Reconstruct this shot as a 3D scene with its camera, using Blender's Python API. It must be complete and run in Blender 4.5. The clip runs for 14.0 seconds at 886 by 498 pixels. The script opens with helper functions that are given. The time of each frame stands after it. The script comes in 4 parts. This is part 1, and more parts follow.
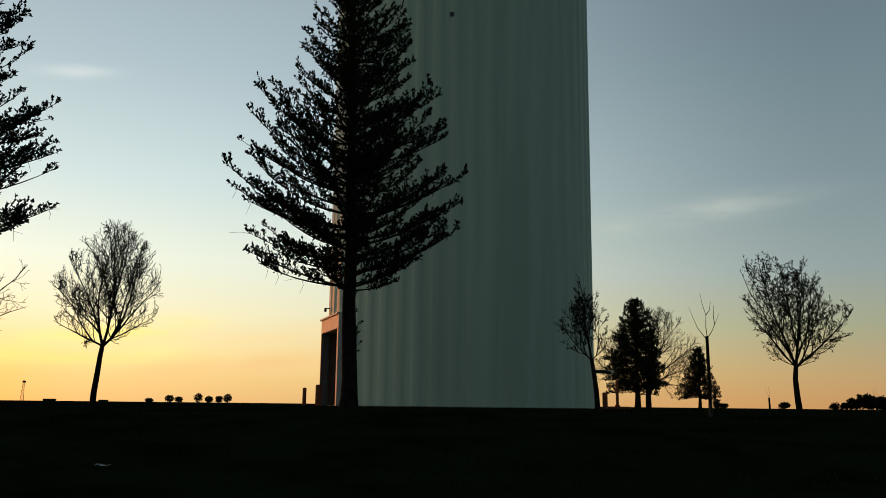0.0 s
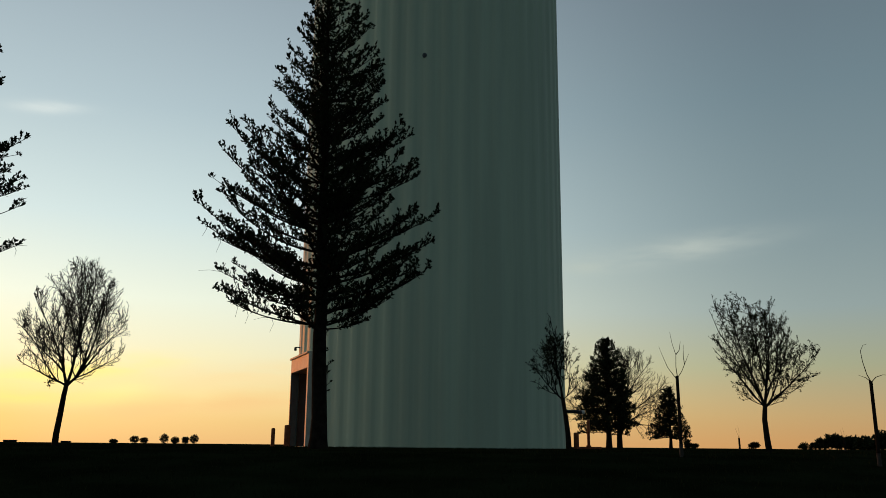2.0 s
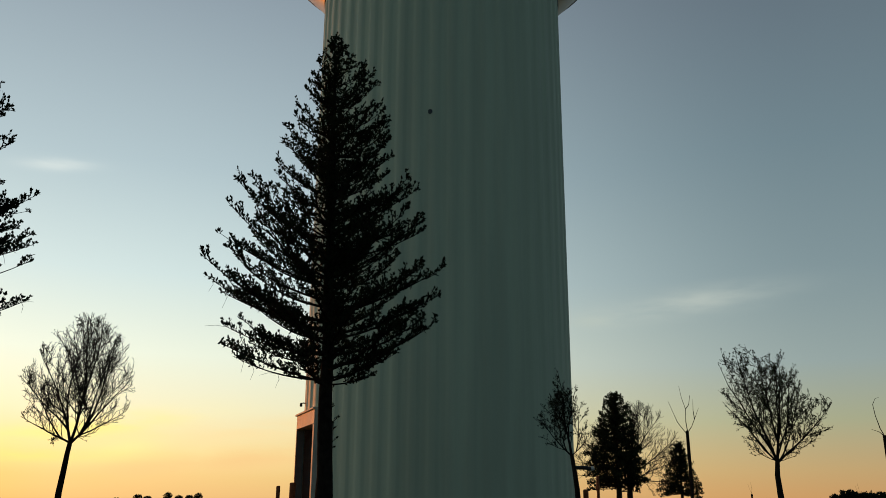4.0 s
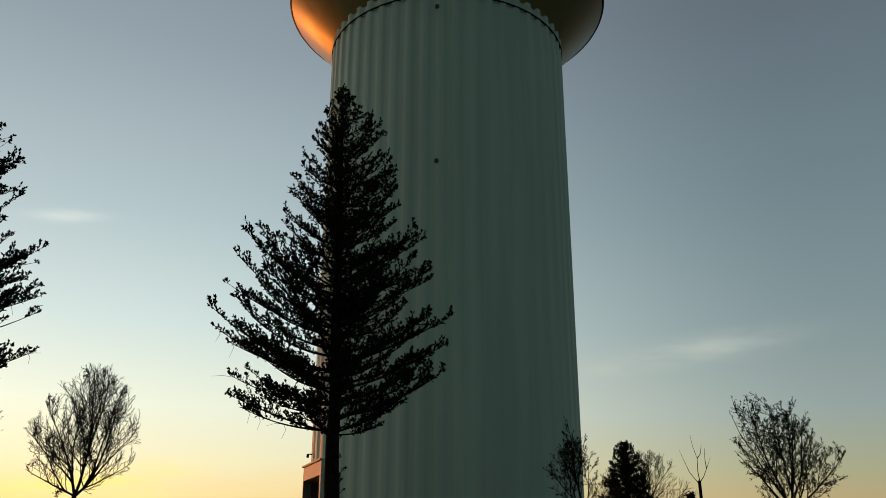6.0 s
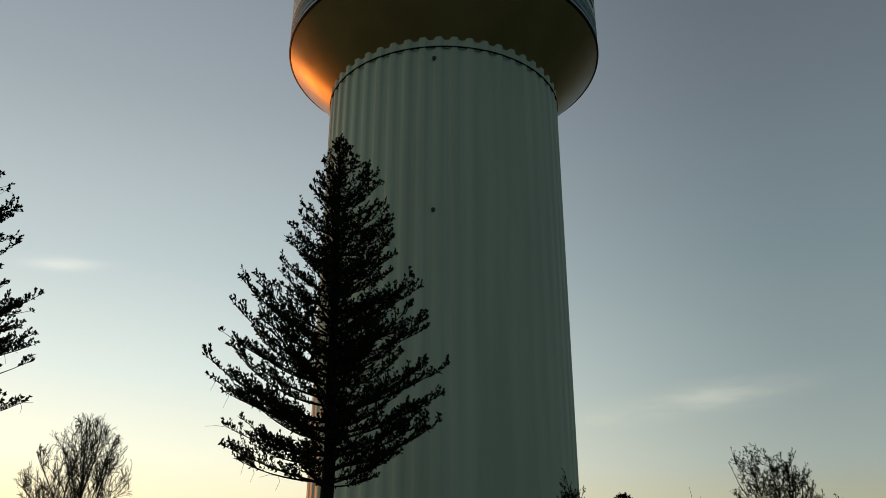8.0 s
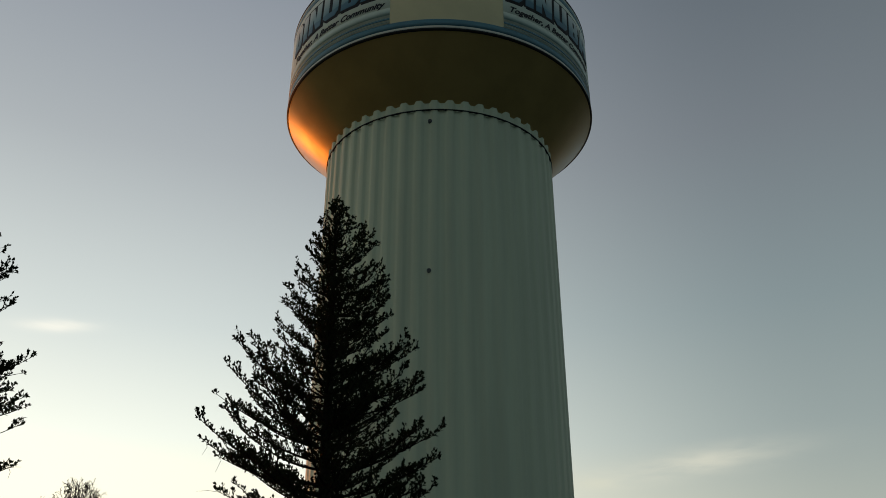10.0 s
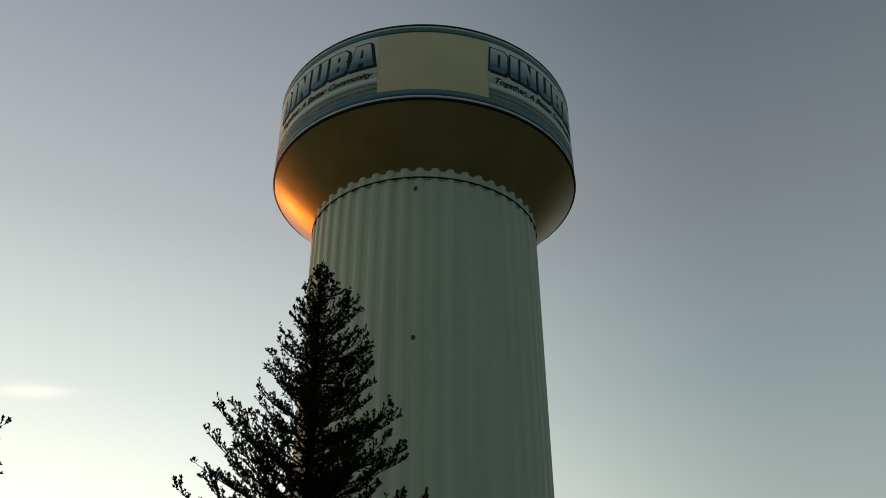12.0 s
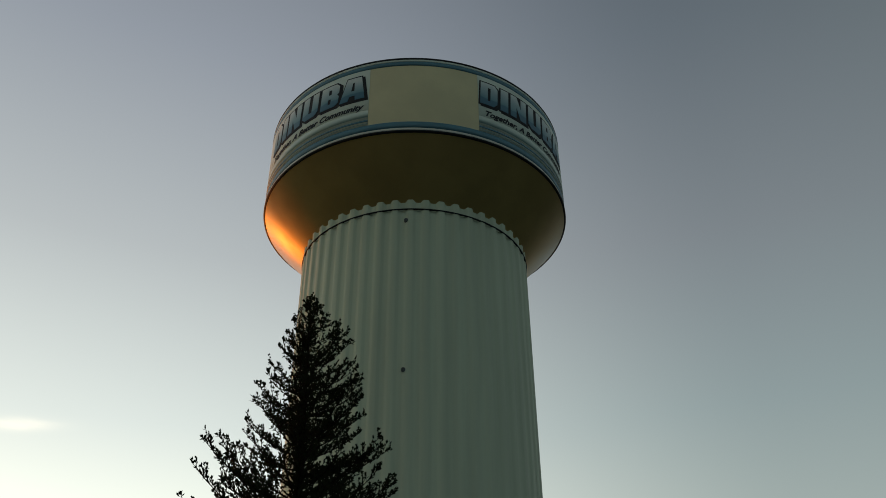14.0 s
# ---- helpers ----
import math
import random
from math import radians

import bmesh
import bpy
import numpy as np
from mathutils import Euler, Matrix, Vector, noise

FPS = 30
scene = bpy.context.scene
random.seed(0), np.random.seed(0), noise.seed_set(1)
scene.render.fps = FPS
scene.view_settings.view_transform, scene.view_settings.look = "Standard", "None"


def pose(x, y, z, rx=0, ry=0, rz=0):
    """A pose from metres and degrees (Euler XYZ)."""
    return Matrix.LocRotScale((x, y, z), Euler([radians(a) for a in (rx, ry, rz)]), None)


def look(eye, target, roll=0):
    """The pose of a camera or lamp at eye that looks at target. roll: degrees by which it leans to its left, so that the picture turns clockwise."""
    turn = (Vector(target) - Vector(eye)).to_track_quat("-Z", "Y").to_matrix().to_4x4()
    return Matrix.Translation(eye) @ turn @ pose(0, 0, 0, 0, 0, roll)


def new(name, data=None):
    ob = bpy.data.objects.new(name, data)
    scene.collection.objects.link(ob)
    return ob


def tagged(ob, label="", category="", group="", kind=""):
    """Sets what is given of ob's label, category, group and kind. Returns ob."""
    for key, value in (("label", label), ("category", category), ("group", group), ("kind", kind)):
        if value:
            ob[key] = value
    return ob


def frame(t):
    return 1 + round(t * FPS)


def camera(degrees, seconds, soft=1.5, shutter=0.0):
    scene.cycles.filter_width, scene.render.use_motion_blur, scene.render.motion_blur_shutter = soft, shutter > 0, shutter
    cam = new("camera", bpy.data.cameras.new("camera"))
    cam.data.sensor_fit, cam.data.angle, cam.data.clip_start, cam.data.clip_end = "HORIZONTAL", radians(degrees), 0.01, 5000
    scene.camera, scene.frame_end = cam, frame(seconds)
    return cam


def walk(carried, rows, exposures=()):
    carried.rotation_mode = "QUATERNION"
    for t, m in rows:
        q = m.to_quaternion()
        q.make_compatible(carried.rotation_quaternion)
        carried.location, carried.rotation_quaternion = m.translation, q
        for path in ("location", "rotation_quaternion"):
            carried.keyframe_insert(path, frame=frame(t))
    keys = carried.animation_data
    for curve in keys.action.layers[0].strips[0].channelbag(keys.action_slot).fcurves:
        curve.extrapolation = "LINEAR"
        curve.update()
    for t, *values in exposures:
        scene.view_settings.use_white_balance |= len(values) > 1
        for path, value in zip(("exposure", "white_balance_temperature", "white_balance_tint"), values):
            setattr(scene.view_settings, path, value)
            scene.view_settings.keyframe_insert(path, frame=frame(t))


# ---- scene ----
# A dusk view from a grassy bank: a fluted water tower, a conifer in front of it, young trees, a far orchard.
# Plateau level is z = 0; the camera turns on the spot at the foot of the bank, its eye a little over the plateau.
cam = camera(54.5, 14.0, soft=0.7)
EYE = (0.0, 0.0, 0.08)
ROWS = [  # seconds, yaw, pitch, roll
    (0.0, 0.00, 10.28, -0.63), (0.3, -0.45, 10.27, -0.57), (0.5, -0.95, 10.29, -0.51), (1.0, -1.69, 10.71, -0.50), (1.5, -1.80, 11.87, -0.45),
    (2.0, -1.90, 12.89, -0.53), (2.5, -1.83, 13.82, -0.43), (3.0, -1.71, 14.74, -0.34), (5.5, -1.04, 18.91, -0.29),
    (6.0, -0.95, 19.70, -0.12), (6.5, -0.92, 20.51, -0.05), (7.0, -0.96, 21.26, -0.02), (7.5, -1.09, 22.11, -0.10),
    (10.0, -1.49, 27.00, 0.07), (10.5, -1.61, 28.42, 0.11), (11.0, -1.90, 29.63, 0.26), (11.5, -2.25, 30.62, 0.30),
    (12.0, -2.67, 31.43, 0.21), (12.5, -3.01, 32.26, 0.11), (13.0, -3.23, 32.97, 0.29), (13.5, -3.41, 33.37, 0.49),
    (14.0, -3.45, 33.55, 0.51),
]
EXPOSURE = [(0.0, 0.05, 5950, 7.5), (3.0, 0.08, 5950, 6.5), (6.5, 0.06, 6150, 7), (7.5, 0.14, 6300, 9), (10.0, 0.42, 6800, 12.8), (11.5, 0.57, 6950, 13), (14.0, 0.61, 6950, 12)]
walk(cam, [(t, pose(*EYE, 0, 0, yaw) @ pose(0, 0, 0, 90 + pitch, 0, 0) @ pose(0, 0, 0, 0, 0, -roll)) for t, yaw, pitch, roll in ROWS], EXPOSURE)


# ---- light ----
def lin(r, g, b, k=1.0):
    """Linear colour from 0..255 display values."""
    return tuple(k * ((c / 255 / 12.92) if c < 10 else ((c / 255 + 0.055) / 1.055) ** 2.4) for c in (r, g, b)) + (1.0,)


SUN_AZ, SUN_EL = 38.5, 3.0            # degrees to the left of straight ahead; above the horizon


def direction(az, el):
    a, e = radians(az), radians(el)
    return Vector((-math.sin(a) * math.cos(e), math.cos(a) * math.cos(e), math.sin(e)))


def node(tree, kind, **inputs):
    n = tree.nodes.new(kind)
    for key, value in inputs.items():
        n.inputs[int(key[1:])].default_value = value
    return n


def ramp_node(tree, stops, fac):
    n = tree.nodes.new("ShaderNodeValToRGB")
    el = n.color_ramp.elements
    while len(el) < len(stops):
        el.new(0.5)
    for e, (p, c) in zip(el, stops):
        e.position, e.color = p, c
    tree.links.new(fac, n.inputs[0])
    return n.outputs[0]


def math_node(tree, op, a, b=None, c=None, clamp=False):
    n = tree.nodes.new("ShaderNodeMath")
    n.operation, n.use_clamp = op, clamp
    for i, v in enumerate((a, b, c)):
        if v is None:
            continue
        if isinstance(v, (int, float)):
            n.inputs[i].default_value = v
        else:
            tree.links.new(v, n.inputs[i])
    return n.outputs[0]


def mix_node(tree, fac, a, b, mode="MIX"):
    n = tree.nodes.new("ShaderNodeMix")
    n.data_type, n.blend_type = "RGBA", mode
    for sock, v in ((n.inputs[0], fac), (n.inputs[6], a), (n.inputs[7], b)):
        if isinstance(v, (int, float, tuple)):
            sock.default_value = v
        else:
            tree.links.new(v, sock)
    return n.outputs[2]


def smooth_range(tree, v, lo, hi):
    n = tree.nodes.new("ShaderNodeMapRange")
    n.interpolation_type = "SMOOTHSTEP"
    tree.links.new(v, n.inputs[0])
    n.inputs[1].default_value, n.inputs[2].default_value = lo, hi
    return n.outputs[0]


def make_world():
    w = bpy.data.worlds.new("dusk_sky")
    scene.world = w
    w.use_nodes = True
    t = w.node_tree
    t.nodes.clear()
    out, bg = t.nodes.new("ShaderNodeOutputWorld"), t.nodes.new("ShaderNodeBackground")
    t.links.new(bg.outputs[0], out.inputs[0])
    tc = t.nodes.new("ShaderNodeTexCoord")
    sep = t.nodes.new("ShaderNodeSeparateXYZ")
    t.links.new(tc.outputs["Generated"], sep.inputs[0])
    x, y, z = sep.outputs
    # cosine of the bearing from the sun
    flat = math_node(t, "SQRT", math_node(t, "ADD", math_node(t, "MULTIPLY", x, x), math_node(t, "MULTIPLY_ADD", y, y, 1e-5)))
    sx, sy = -math.sin(radians(SUN_AZ)), math.cos(radians(SUN_AZ))
    cosb = math_node(t, "DIVIDE", math_node(t, "ADD", math_node(t, "MULTIPLY", x, sx), math_node(t, "MULTIPLY", y, sy)), flat)
    # gradients by height: sun side, aside, away from the sun
    def s(el):
        return math.sin(radians(el))
    zc = math_node(t, "MAXIMUM", z, 0.0)
    near = ramp_node(t, [(0, lin(232, 183, 118)), (s(1.5), lin(239, 198, 127)), (s(3), lin(249, 219, 150)), (s(5.5), lin(247, 232, 187)), (s(9), lin(239, 238, 212)),
                         (s(14), lin(211, 221, 213)), (s(21), lin(180, 192, 192)), (s(32), lin(146, 155, 160)), (s(45), lin(116, 125, 136)), (1, lin(40, 48, 60))], zc)
    side = ramp_node(t, [(0, lin(205, 149, 90)), (s(2), lin(195, 159, 106)), (s(5), lin(168, 164, 128)), (s(8.5), lin(150, 159, 152)), (s(14), lin(130, 143, 143)),
                         (s(22), lin(112, 127, 131)), (s(33), lin(97, 106, 113)), (s(46), lin(76, 86, 95)), (1, lin(36, 44, 56))], zc)
    far = ramp_node(t, [(0, lin(52, 73, 88)), (s(6), lin(74, 97, 110)), (s(14), lin(88, 107, 114)), (s(22), lin(93, 108, 112)), (s(45), lin(72, 82, 83)), (1, lin(40, 47, 52))], zc)
    col = mix_node(t, smooth_range(t, cosb, -0.5, 0.6), far, side)
    col = mix_node(t, smooth_range(t, cosb, 0.42, 1.02), col, near)
    # the glow low over the set sun
    glow = math_node(t, "MULTIPLY", smooth_range(t, cosb, 0.955, 1.0), math_node(t, "SUBTRACT", 1.0, smooth_range(t, zc, 0.0, 0.13)))
    col = mix_node(t, math_node(t, "MULTIPLY", glow, 0.65), col, lin(255, 148, 50, 1.25))
    # wisps of cloud
    noise_n = t.nodes.new("ShaderNodeTexNoise")
    mp = t.nodes.new("ShaderNodeMapping")
    mp.inputs["Scale"].default_value = (6, 6, 30)
    t.links.new(tc.outputs["Generated"], mp.inputs[0])
    t.links.new(mp.outputs[0], noise_n.inputs[0])
    noise_n.inputs["Scale"].default_value, noise_n.inputs["Detail"].default_value = 2.0, 5.0
    grain = smooth_range(t, noise_n.outputs[0], 0.15, 0.65)

    def wisp(az, el, wide, tall, slope=0.0):
        d, r = direction(az, el), Vector((math.cos(radians(az)), math.sin(radians(az)), 0))
        u = math_node(t, "ADD", math_node(t, "MULTIPLY", x, r.x), math_node(t, "MULTIPLY", y, r.y))
        v = math_node(t, "SUBTRACT", math_node(t, "SUBTRACT", z, d.z), math_node(t, "MULTIPLY", u, slope))
        a, b = math_node(t, "DIVIDE", u, wide), math_node(t, "DIVIDE", v, tall)
        q = math_node(t, "ADD", math_node(t, "MULTIPLY", a, a), math_node(t, "MULTIPLY", b, b))
        front = math_node(t, "GREATER_THAN", cosb, 0.2)
        return math_node(t, "MULTIPLY", math_node(t, "MULTIPLY", math_node(t, "EXPONENT", math_node(t, "MULTIPLY", q, -1.0)), grain), front)

    for args, colour, k in (((-17.4, 12.45, 0.085, 0.0125, 0.1), lin(188, 190, 176), 0.75), ((-11.6, 11.6, 0.03, 0.009, 0.0), lin(185, 188, 172), 0.5),
                            ((24.2, 19.95, 0.030, 0.0055, 0.11), lin(220, 222, 212), 0.9), ((21.0, 4.2, 0.1, 0.012, 0.16), lin(255, 232, 132), 0.9),
                            ((18.3, 3.2, 0.045, 0.011, 0.2), lin(254, 240, 150), 0.55), ((12.0, 2.5, 0.17, 0.014, 0.12), lin(240, 194, 130), 0.85), ((25.0, 2.6, 0.12, 0.007, 0.02), lin(255, 222, 120), 0.8), ((10.0, 4.4, 0.16, 0.012, 0.10), lin(246, 212, 150), 0.6)):
        col = mix_node(t, math_node(t, "MULTIPLY", wisp(*args), k), col, colour)
    # a clear-air sky of the same sun adds its share
    sky = t.nodes.new("ShaderNodeTexSky")
    sky.sky_type, sky.sun_disc = "NISHITA", False
    sky.sun_elevation, sky.sun_rotation = radians(SUN_EL), radians(-SUN_AZ)
    col = mix_node(t, 0.012, col, sky.outputs[0], "ADD")
    t.links.new(col, bg.inputs[0])
    bg.inputs[1].default_value = 1.0


make_world()
sun = new("sun", bpy.data.lights.new("sun", "SUN"))
sun.data.energy, sun.data.angle, sun.data.color = 0.95, radians(5), (1.0, 0.22, 0.015)
sun.matrix_world = look(direction(SUN_AZ, SUN_EL) * 200, (0, 0, 0))


# ---- materials ----
def material(name, colour, rough=0.8, vary=0.25, scale=3.0, bump=0.2, fine=40.0, metal=0.0, spec=0.5, ior=1.5, streak=False, random_tint=0.0, second=None):
    m = bpy.data.materials.new(name)
    m.use_nodes = True
    t = m.node_tree
    b = t.nodes["Principled BSDF"]
    tc = t.nodes.new("ShaderNodeTexCoord")
    src = tc.outputs["Object"]
    if streak:
        mp = t.nodes.new("ShaderNodeMapping")
        mp.inputs["Scale"].default_value = (1, 1, 0.06)
        t.links.new(src, mp.inputs[0])
        src = mp.outputs[0]
    big = node(t, "ShaderNodeTexNoise")
    big.inputs["Scale"].default_value, big.inputs["Detail"].default_value = scale, 6
    t.links.new(src, big.inputs[0])
    small = node(t, "ShaderNodeTexNoise")
    small.inputs["Scale"].default_value, small.inputs["Detail"].default_value = fine, 4
    t.links.new(tc.outputs["Object"], small.inputs[0])
    dark = tuple(c * (1 - vary) for c in colour[:3]) + (1,)
    light = second or tuple(min(1, c * (1 + vary)) for c in colour[:3]) + (1,)
    col = mix_node(t, smooth_range(t, big.outputs[0], 0.3, 0.7), dark, light)
    col = mix_node(t, 0.35 * vary, col, small.outputs[0], "OVERLAY")
    if random_tint:
        geo = t.nodes.new("ShaderNodeNewGeometry")
        col = mix_node(t, math_node(t, "MULTIPLY", geo.outputs["Random Per Island"], random_tint), col, (0.09, 0.07, 0.02, 1))
    t.links.new(col, b.inputs["Base Color"])
    b.inputs["Metallic"].default_value = metal
    b.inputs["Specular IOR Level"].default_value, b.inputs["IOR"].default_value = spec, ior
    t.links.new(math_node(t, "MULTIPLY_ADD", big.outputs[0], 0.25, rough - 0.12, clamp=True), b.inputs["Roughness"])
    if bump:
        bn = t.nodes.new("ShaderNodeBump")
        bn.inputs["Strength"].default_value, bn.inputs["Distance"].default_value = bump, 0.02
        t.links.new(small.outputs[0], bn.inputs["Height"])
        t.links.new(bn.outputs[0], b.inputs["Normal"])
    return m


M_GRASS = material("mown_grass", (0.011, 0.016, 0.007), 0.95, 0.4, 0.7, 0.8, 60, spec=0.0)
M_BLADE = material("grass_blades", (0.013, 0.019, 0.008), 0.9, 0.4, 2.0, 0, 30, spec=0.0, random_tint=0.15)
M_COLUMN = material("column_paint", (0.60, 0.663, 0.485), 0.6, 0.08, 1.2, 0.05, 25, streak=True)
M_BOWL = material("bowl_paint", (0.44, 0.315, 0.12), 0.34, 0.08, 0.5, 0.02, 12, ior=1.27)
M_CREAM = material("cream_tank_paint", (0.74, 0.65, 0.385), 0.45, 0.06, 0.5, 0.02, 12)
PALE = (0.71, 0.78, 0.66)
M_PALE = material("pale_blue_paint", PALE, 0.45, 0.06, 0.6, 0.02, 12)
M_WHITE = material("white_line_paint", (0.70, 0.69, 0.58), 0.45, 0.05, 0.6, 0.02, 12)
M_BLUE = material("blue_band_paint", (0.095, 0.235, 0.29), 0.45, 0.08, 0.6, 0.02, 12)
M_BLACK = material("black_paint", (0.012, 0.013, 0.015), 0.7, 0.1, 2, 0.02, 12)
M_BARK = material("dark_bark", (0.021, 0.017, 0.013), 0.95, 0.4, 6, 0.8, 40, spec=0.02)
M_BARK_PALE = material("grey_bark", (0.06, 0.05, 0.042), 0.95, 0.35, 6, 0.6, 40, spec=0.1)
M_NEEDLE = material("conifer_foliage", (0.022, 0.030, 0.016), 0.9, 0.35, 2, 0, 30, spec=0.02, random_tint=0.15)
M_LEAF = material("sparse_leaves", (0.030, 0.034, 0.016), 0.9, 0.35, 2, 0, 30, spec=0.02, random_tint=0.2)
M_RUST = material("rust_red_paint", (0.28, 0.085, 0.035), 0.8, 0.3, 5, 0.3, 40, spec=0.15)
M_STEEL = material("galvanised_steel", (0.45, 0.44, 0.42), 0.45, 0.15, 4, 0.1, 40, metal=0.6)
M_PORTAL = material("portal_paint", (0.66, 0.58, 0.46), 0.6, 0.1, 2, 0.1, 30)
M_DOOR = material("roller_door_paint", (0.09, 0.10, 0.10), 0.55, 0.15, 3, 0.1, 30)
M_PAPER = material("scrap_paper", (0.75, 0.75, 0.72), 0.8, 0.1, 8, 0.2, 40)


def letter_material():
    """Blue letter paint, pale at the top and deep blue low down with a wavy line between."""
    m = material("letter_paint", (0.16, 0.27, 0.38), 0.45, 0.06, 0.6, 0.02, 12)
    t = m.node_tree
    tc = t.nodes.new("ShaderNodeTexCoord")
    sep = t.nodes.new("ShaderNodeSeparateXYZ")
    t.links.new(tc.outputs["Object"], sep.inputs[0])
    n = node(t, "ShaderNodeTexNoise")
    n.inputs["Scale"].default_value = 0.9
    t.links.new(tc.outputs["Object"], n.inputs[0])
    v = math_node(t, "MULTIPLY_ADD", n.outputs[0], 0.5, sep.outputs[2])
    v = math_node(t, "DIVIDE", math_node(t, "SUBTRACT", v, LETTER_Z0 + 0.25), LETTER_Z1 - LETTER_Z0)
    col = ramp_node(t, [(0.0, (0.05, 0.17, 0.25, 1)), (0.30, (0.08, 0.22, 0.29, 1)), (0.34, (0.17, 0.35, 0.40, 1)), (0.55, (0.36, 0.51, 0.53, 1)), (0.92, (0.78, 0.83, 0.78, 1))], v)
    t.links.new(col, t.nodes["Principled BSDF"].inputs["Base Color"])
    return m


def fade_material():
    """Air-brushed stripe paint: pale at its upper edge, teal at its lower."""
    m = material("faded_stripe_paint", (0.18, 0.33, 0.33), 0.45, 0.06, 0.6, 0.02, 12)
    t = m.node_tree
    tc = t.nodes.new("ShaderNodeTexCoord")
    sep = t.nodes.new("ShaderNodeSeparateXYZ")
    t.links.new(tc.outputs["Object"], sep.inputs[0])
    col = mix_node(t, smooth_range(t, sep.outputs[2], 30.95, 31.5), (0.34, 0.5, 0.47, 1), PALE + (1,))
    t.links.new(col, t.nodes["Principled BSDF"].inputs["Base Color"])
    return m


M_FADE = fade_material()
LETTER_Z0, LETTER_Z1 = 32.36, 34.13
M_LETTER = letter_material()


# ---- building helpers ----
def place(az, d, z=0.0):
    """A spot at a bearing (degrees left of straight ahead) and distance from the eye."""
    return Vector((-d * math.sin(radians(az)), d * math.cos(radians(az)), z))


def part(name, bm, mat, parent=None, label="", smooth=True):
    if isinstance(bm, tuple):
        me = bpy.data.meshes.new(name)
        me.from_pydata(bm[0], [], bm[1])
    else:
        me = bpy.data.meshes.new(name)
        bm.to_mesh(me)
        bm.free()
    me.update()
    if smooth:
        me.polygons.foreach_set("use_smooth", [True] * len(me.polygons))
    me.materials.append(mat)
    ob = new(name, me)
    if parent is not None:
        ob.parent = parent
    return tagged(ob, label)


def thing(name, at, label, category, group="", kind=""):
    ob = new(name)
    ob.location = at
    return tagged(ob, label, category, group, kind)


def box(bm, lo, hi, bevel=0.0):
    r = bmesh.ops.create_cube(bm, size=1.0)
    vs = r["verts"]
    for v in vs:
        v.co = Vector([(a + b) / 2 + c * (b - a) for a, b, c in zip(lo, hi, v.co)])
    if bevel:
        es = list({e for v in vs for e in v.link_edges})
        bmesh.ops.bevel(bm, geom=es, offset=bevel, segments=1, affect="EDGES")
    return bm


def tube(geo, pts, radii, sides=6, root=-1):
    """Add a tapered tube along points to geo = (verts, faces), grown on to the vertex root."""
    verts, faces = geo
    pts = [Vector(p) for p in pts]
    base = len(verts)
    for i, p in enumerate(pts):
        d = (pts[min(i + 1, len(pts) - 1)] - pts[max(i - 1, 0)])
        d = d.normalized() if d.length > 1e-9 else Vector((0, 0, 1))
        a = d.cross(Vector((0.31, 0.94, 0.12)))
        if a.length < 0.1:
            a = d.cross(Vector((1, 0, 0)))
        a.normalize()
        b = d.cross(a)
        for k in range(sides):
            w = 2 * math.pi * k / sides
            verts.append(tuple(p + float(radii[i]) * (math.cos(w) * a + math.sin(w) * b)))
    for i in range(len(pts) - 1):
        for k in range(sides):
            q = base + i * sides
            faces.append((q + k, q + (k + 1) % sides, q + sides + (k + 1) % sides, q + sides + k))
    faces.append(tuple(base + (len(pts) - 1) * sides + k for k in range(sides)))
    if root >= 0:
        faces += [(root, base + (k + 1) % sides, base + k) for k in range(sides)]
    return geo


def revolve(profile, n=96, bm=None):
    """A surface of revolution about z from (radius, height) pairs."""
    bm = bm or bmesh.new()
    rings = [[bm.verts.new((r * math.sin(2 * math.pi * k / n), -r * math.cos(2 * math.pi * k / n), z)) for k in range(n)] for r, z in profile]
    for a, b in zip(rings, rings[1:]):
        for k in range(n):
            bm.faces.new((a[k], a[(k + 1) % n], b[(k + 1) % n], b[k]))
    return bm


# ---- ground ----
def ground_z(x, y):
    """The bank: low where the camera stands, then up to the plateau."""
    u = min(1.0, max(0.0, (y + 1.0 + 0.02 * x) / 20.5))
    bank = -1.45 + 1.45 * u * u * (3 - 2 * u)
    rough = 0.05 * noise.noise(Vector((x * 0.12, y * 0.12, 3))) + 0.012 * noise.noise(Vector((x * 0.9, y * 0.9, 7)))
    return bank + rough * (0.25 if y > 17 else 1.0) - 0.012


def make_ground():
    bm = bmesh.new()
    radii = [0.0] + [0.6 * 1.075 ** k for k in range(128)]
    n = 120
    rings = []
    for r in radii:
        if r == 0:
            rings.append([bm.verts.new((0, 0, ground_z(0, 0)))])
            continue
        ring = []
        for k in range(n):
            x, y = r * math.sin(2 * math.pi * k / n), r * math.cos(2 * math.pi * k / n)
            ring.append(bm.verts.new((x, y, ground_z(x, y))))
        rings.append(ring)
    for k in range(n):
        bm.faces.new((rings[0][0], rings[1][(k + 1) % n], rings[1][k]))
    for a, b in zip(rings[1:], rings[2:]):
        for k in range(n):
            bm.faces.new((a[k], a[(k + 1) % n], b[(k + 1) % n], b[k]))
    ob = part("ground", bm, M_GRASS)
    tagged(ob, "dark mown grass bank rising to a flat field", "ground", kind="structure")


make_ground()


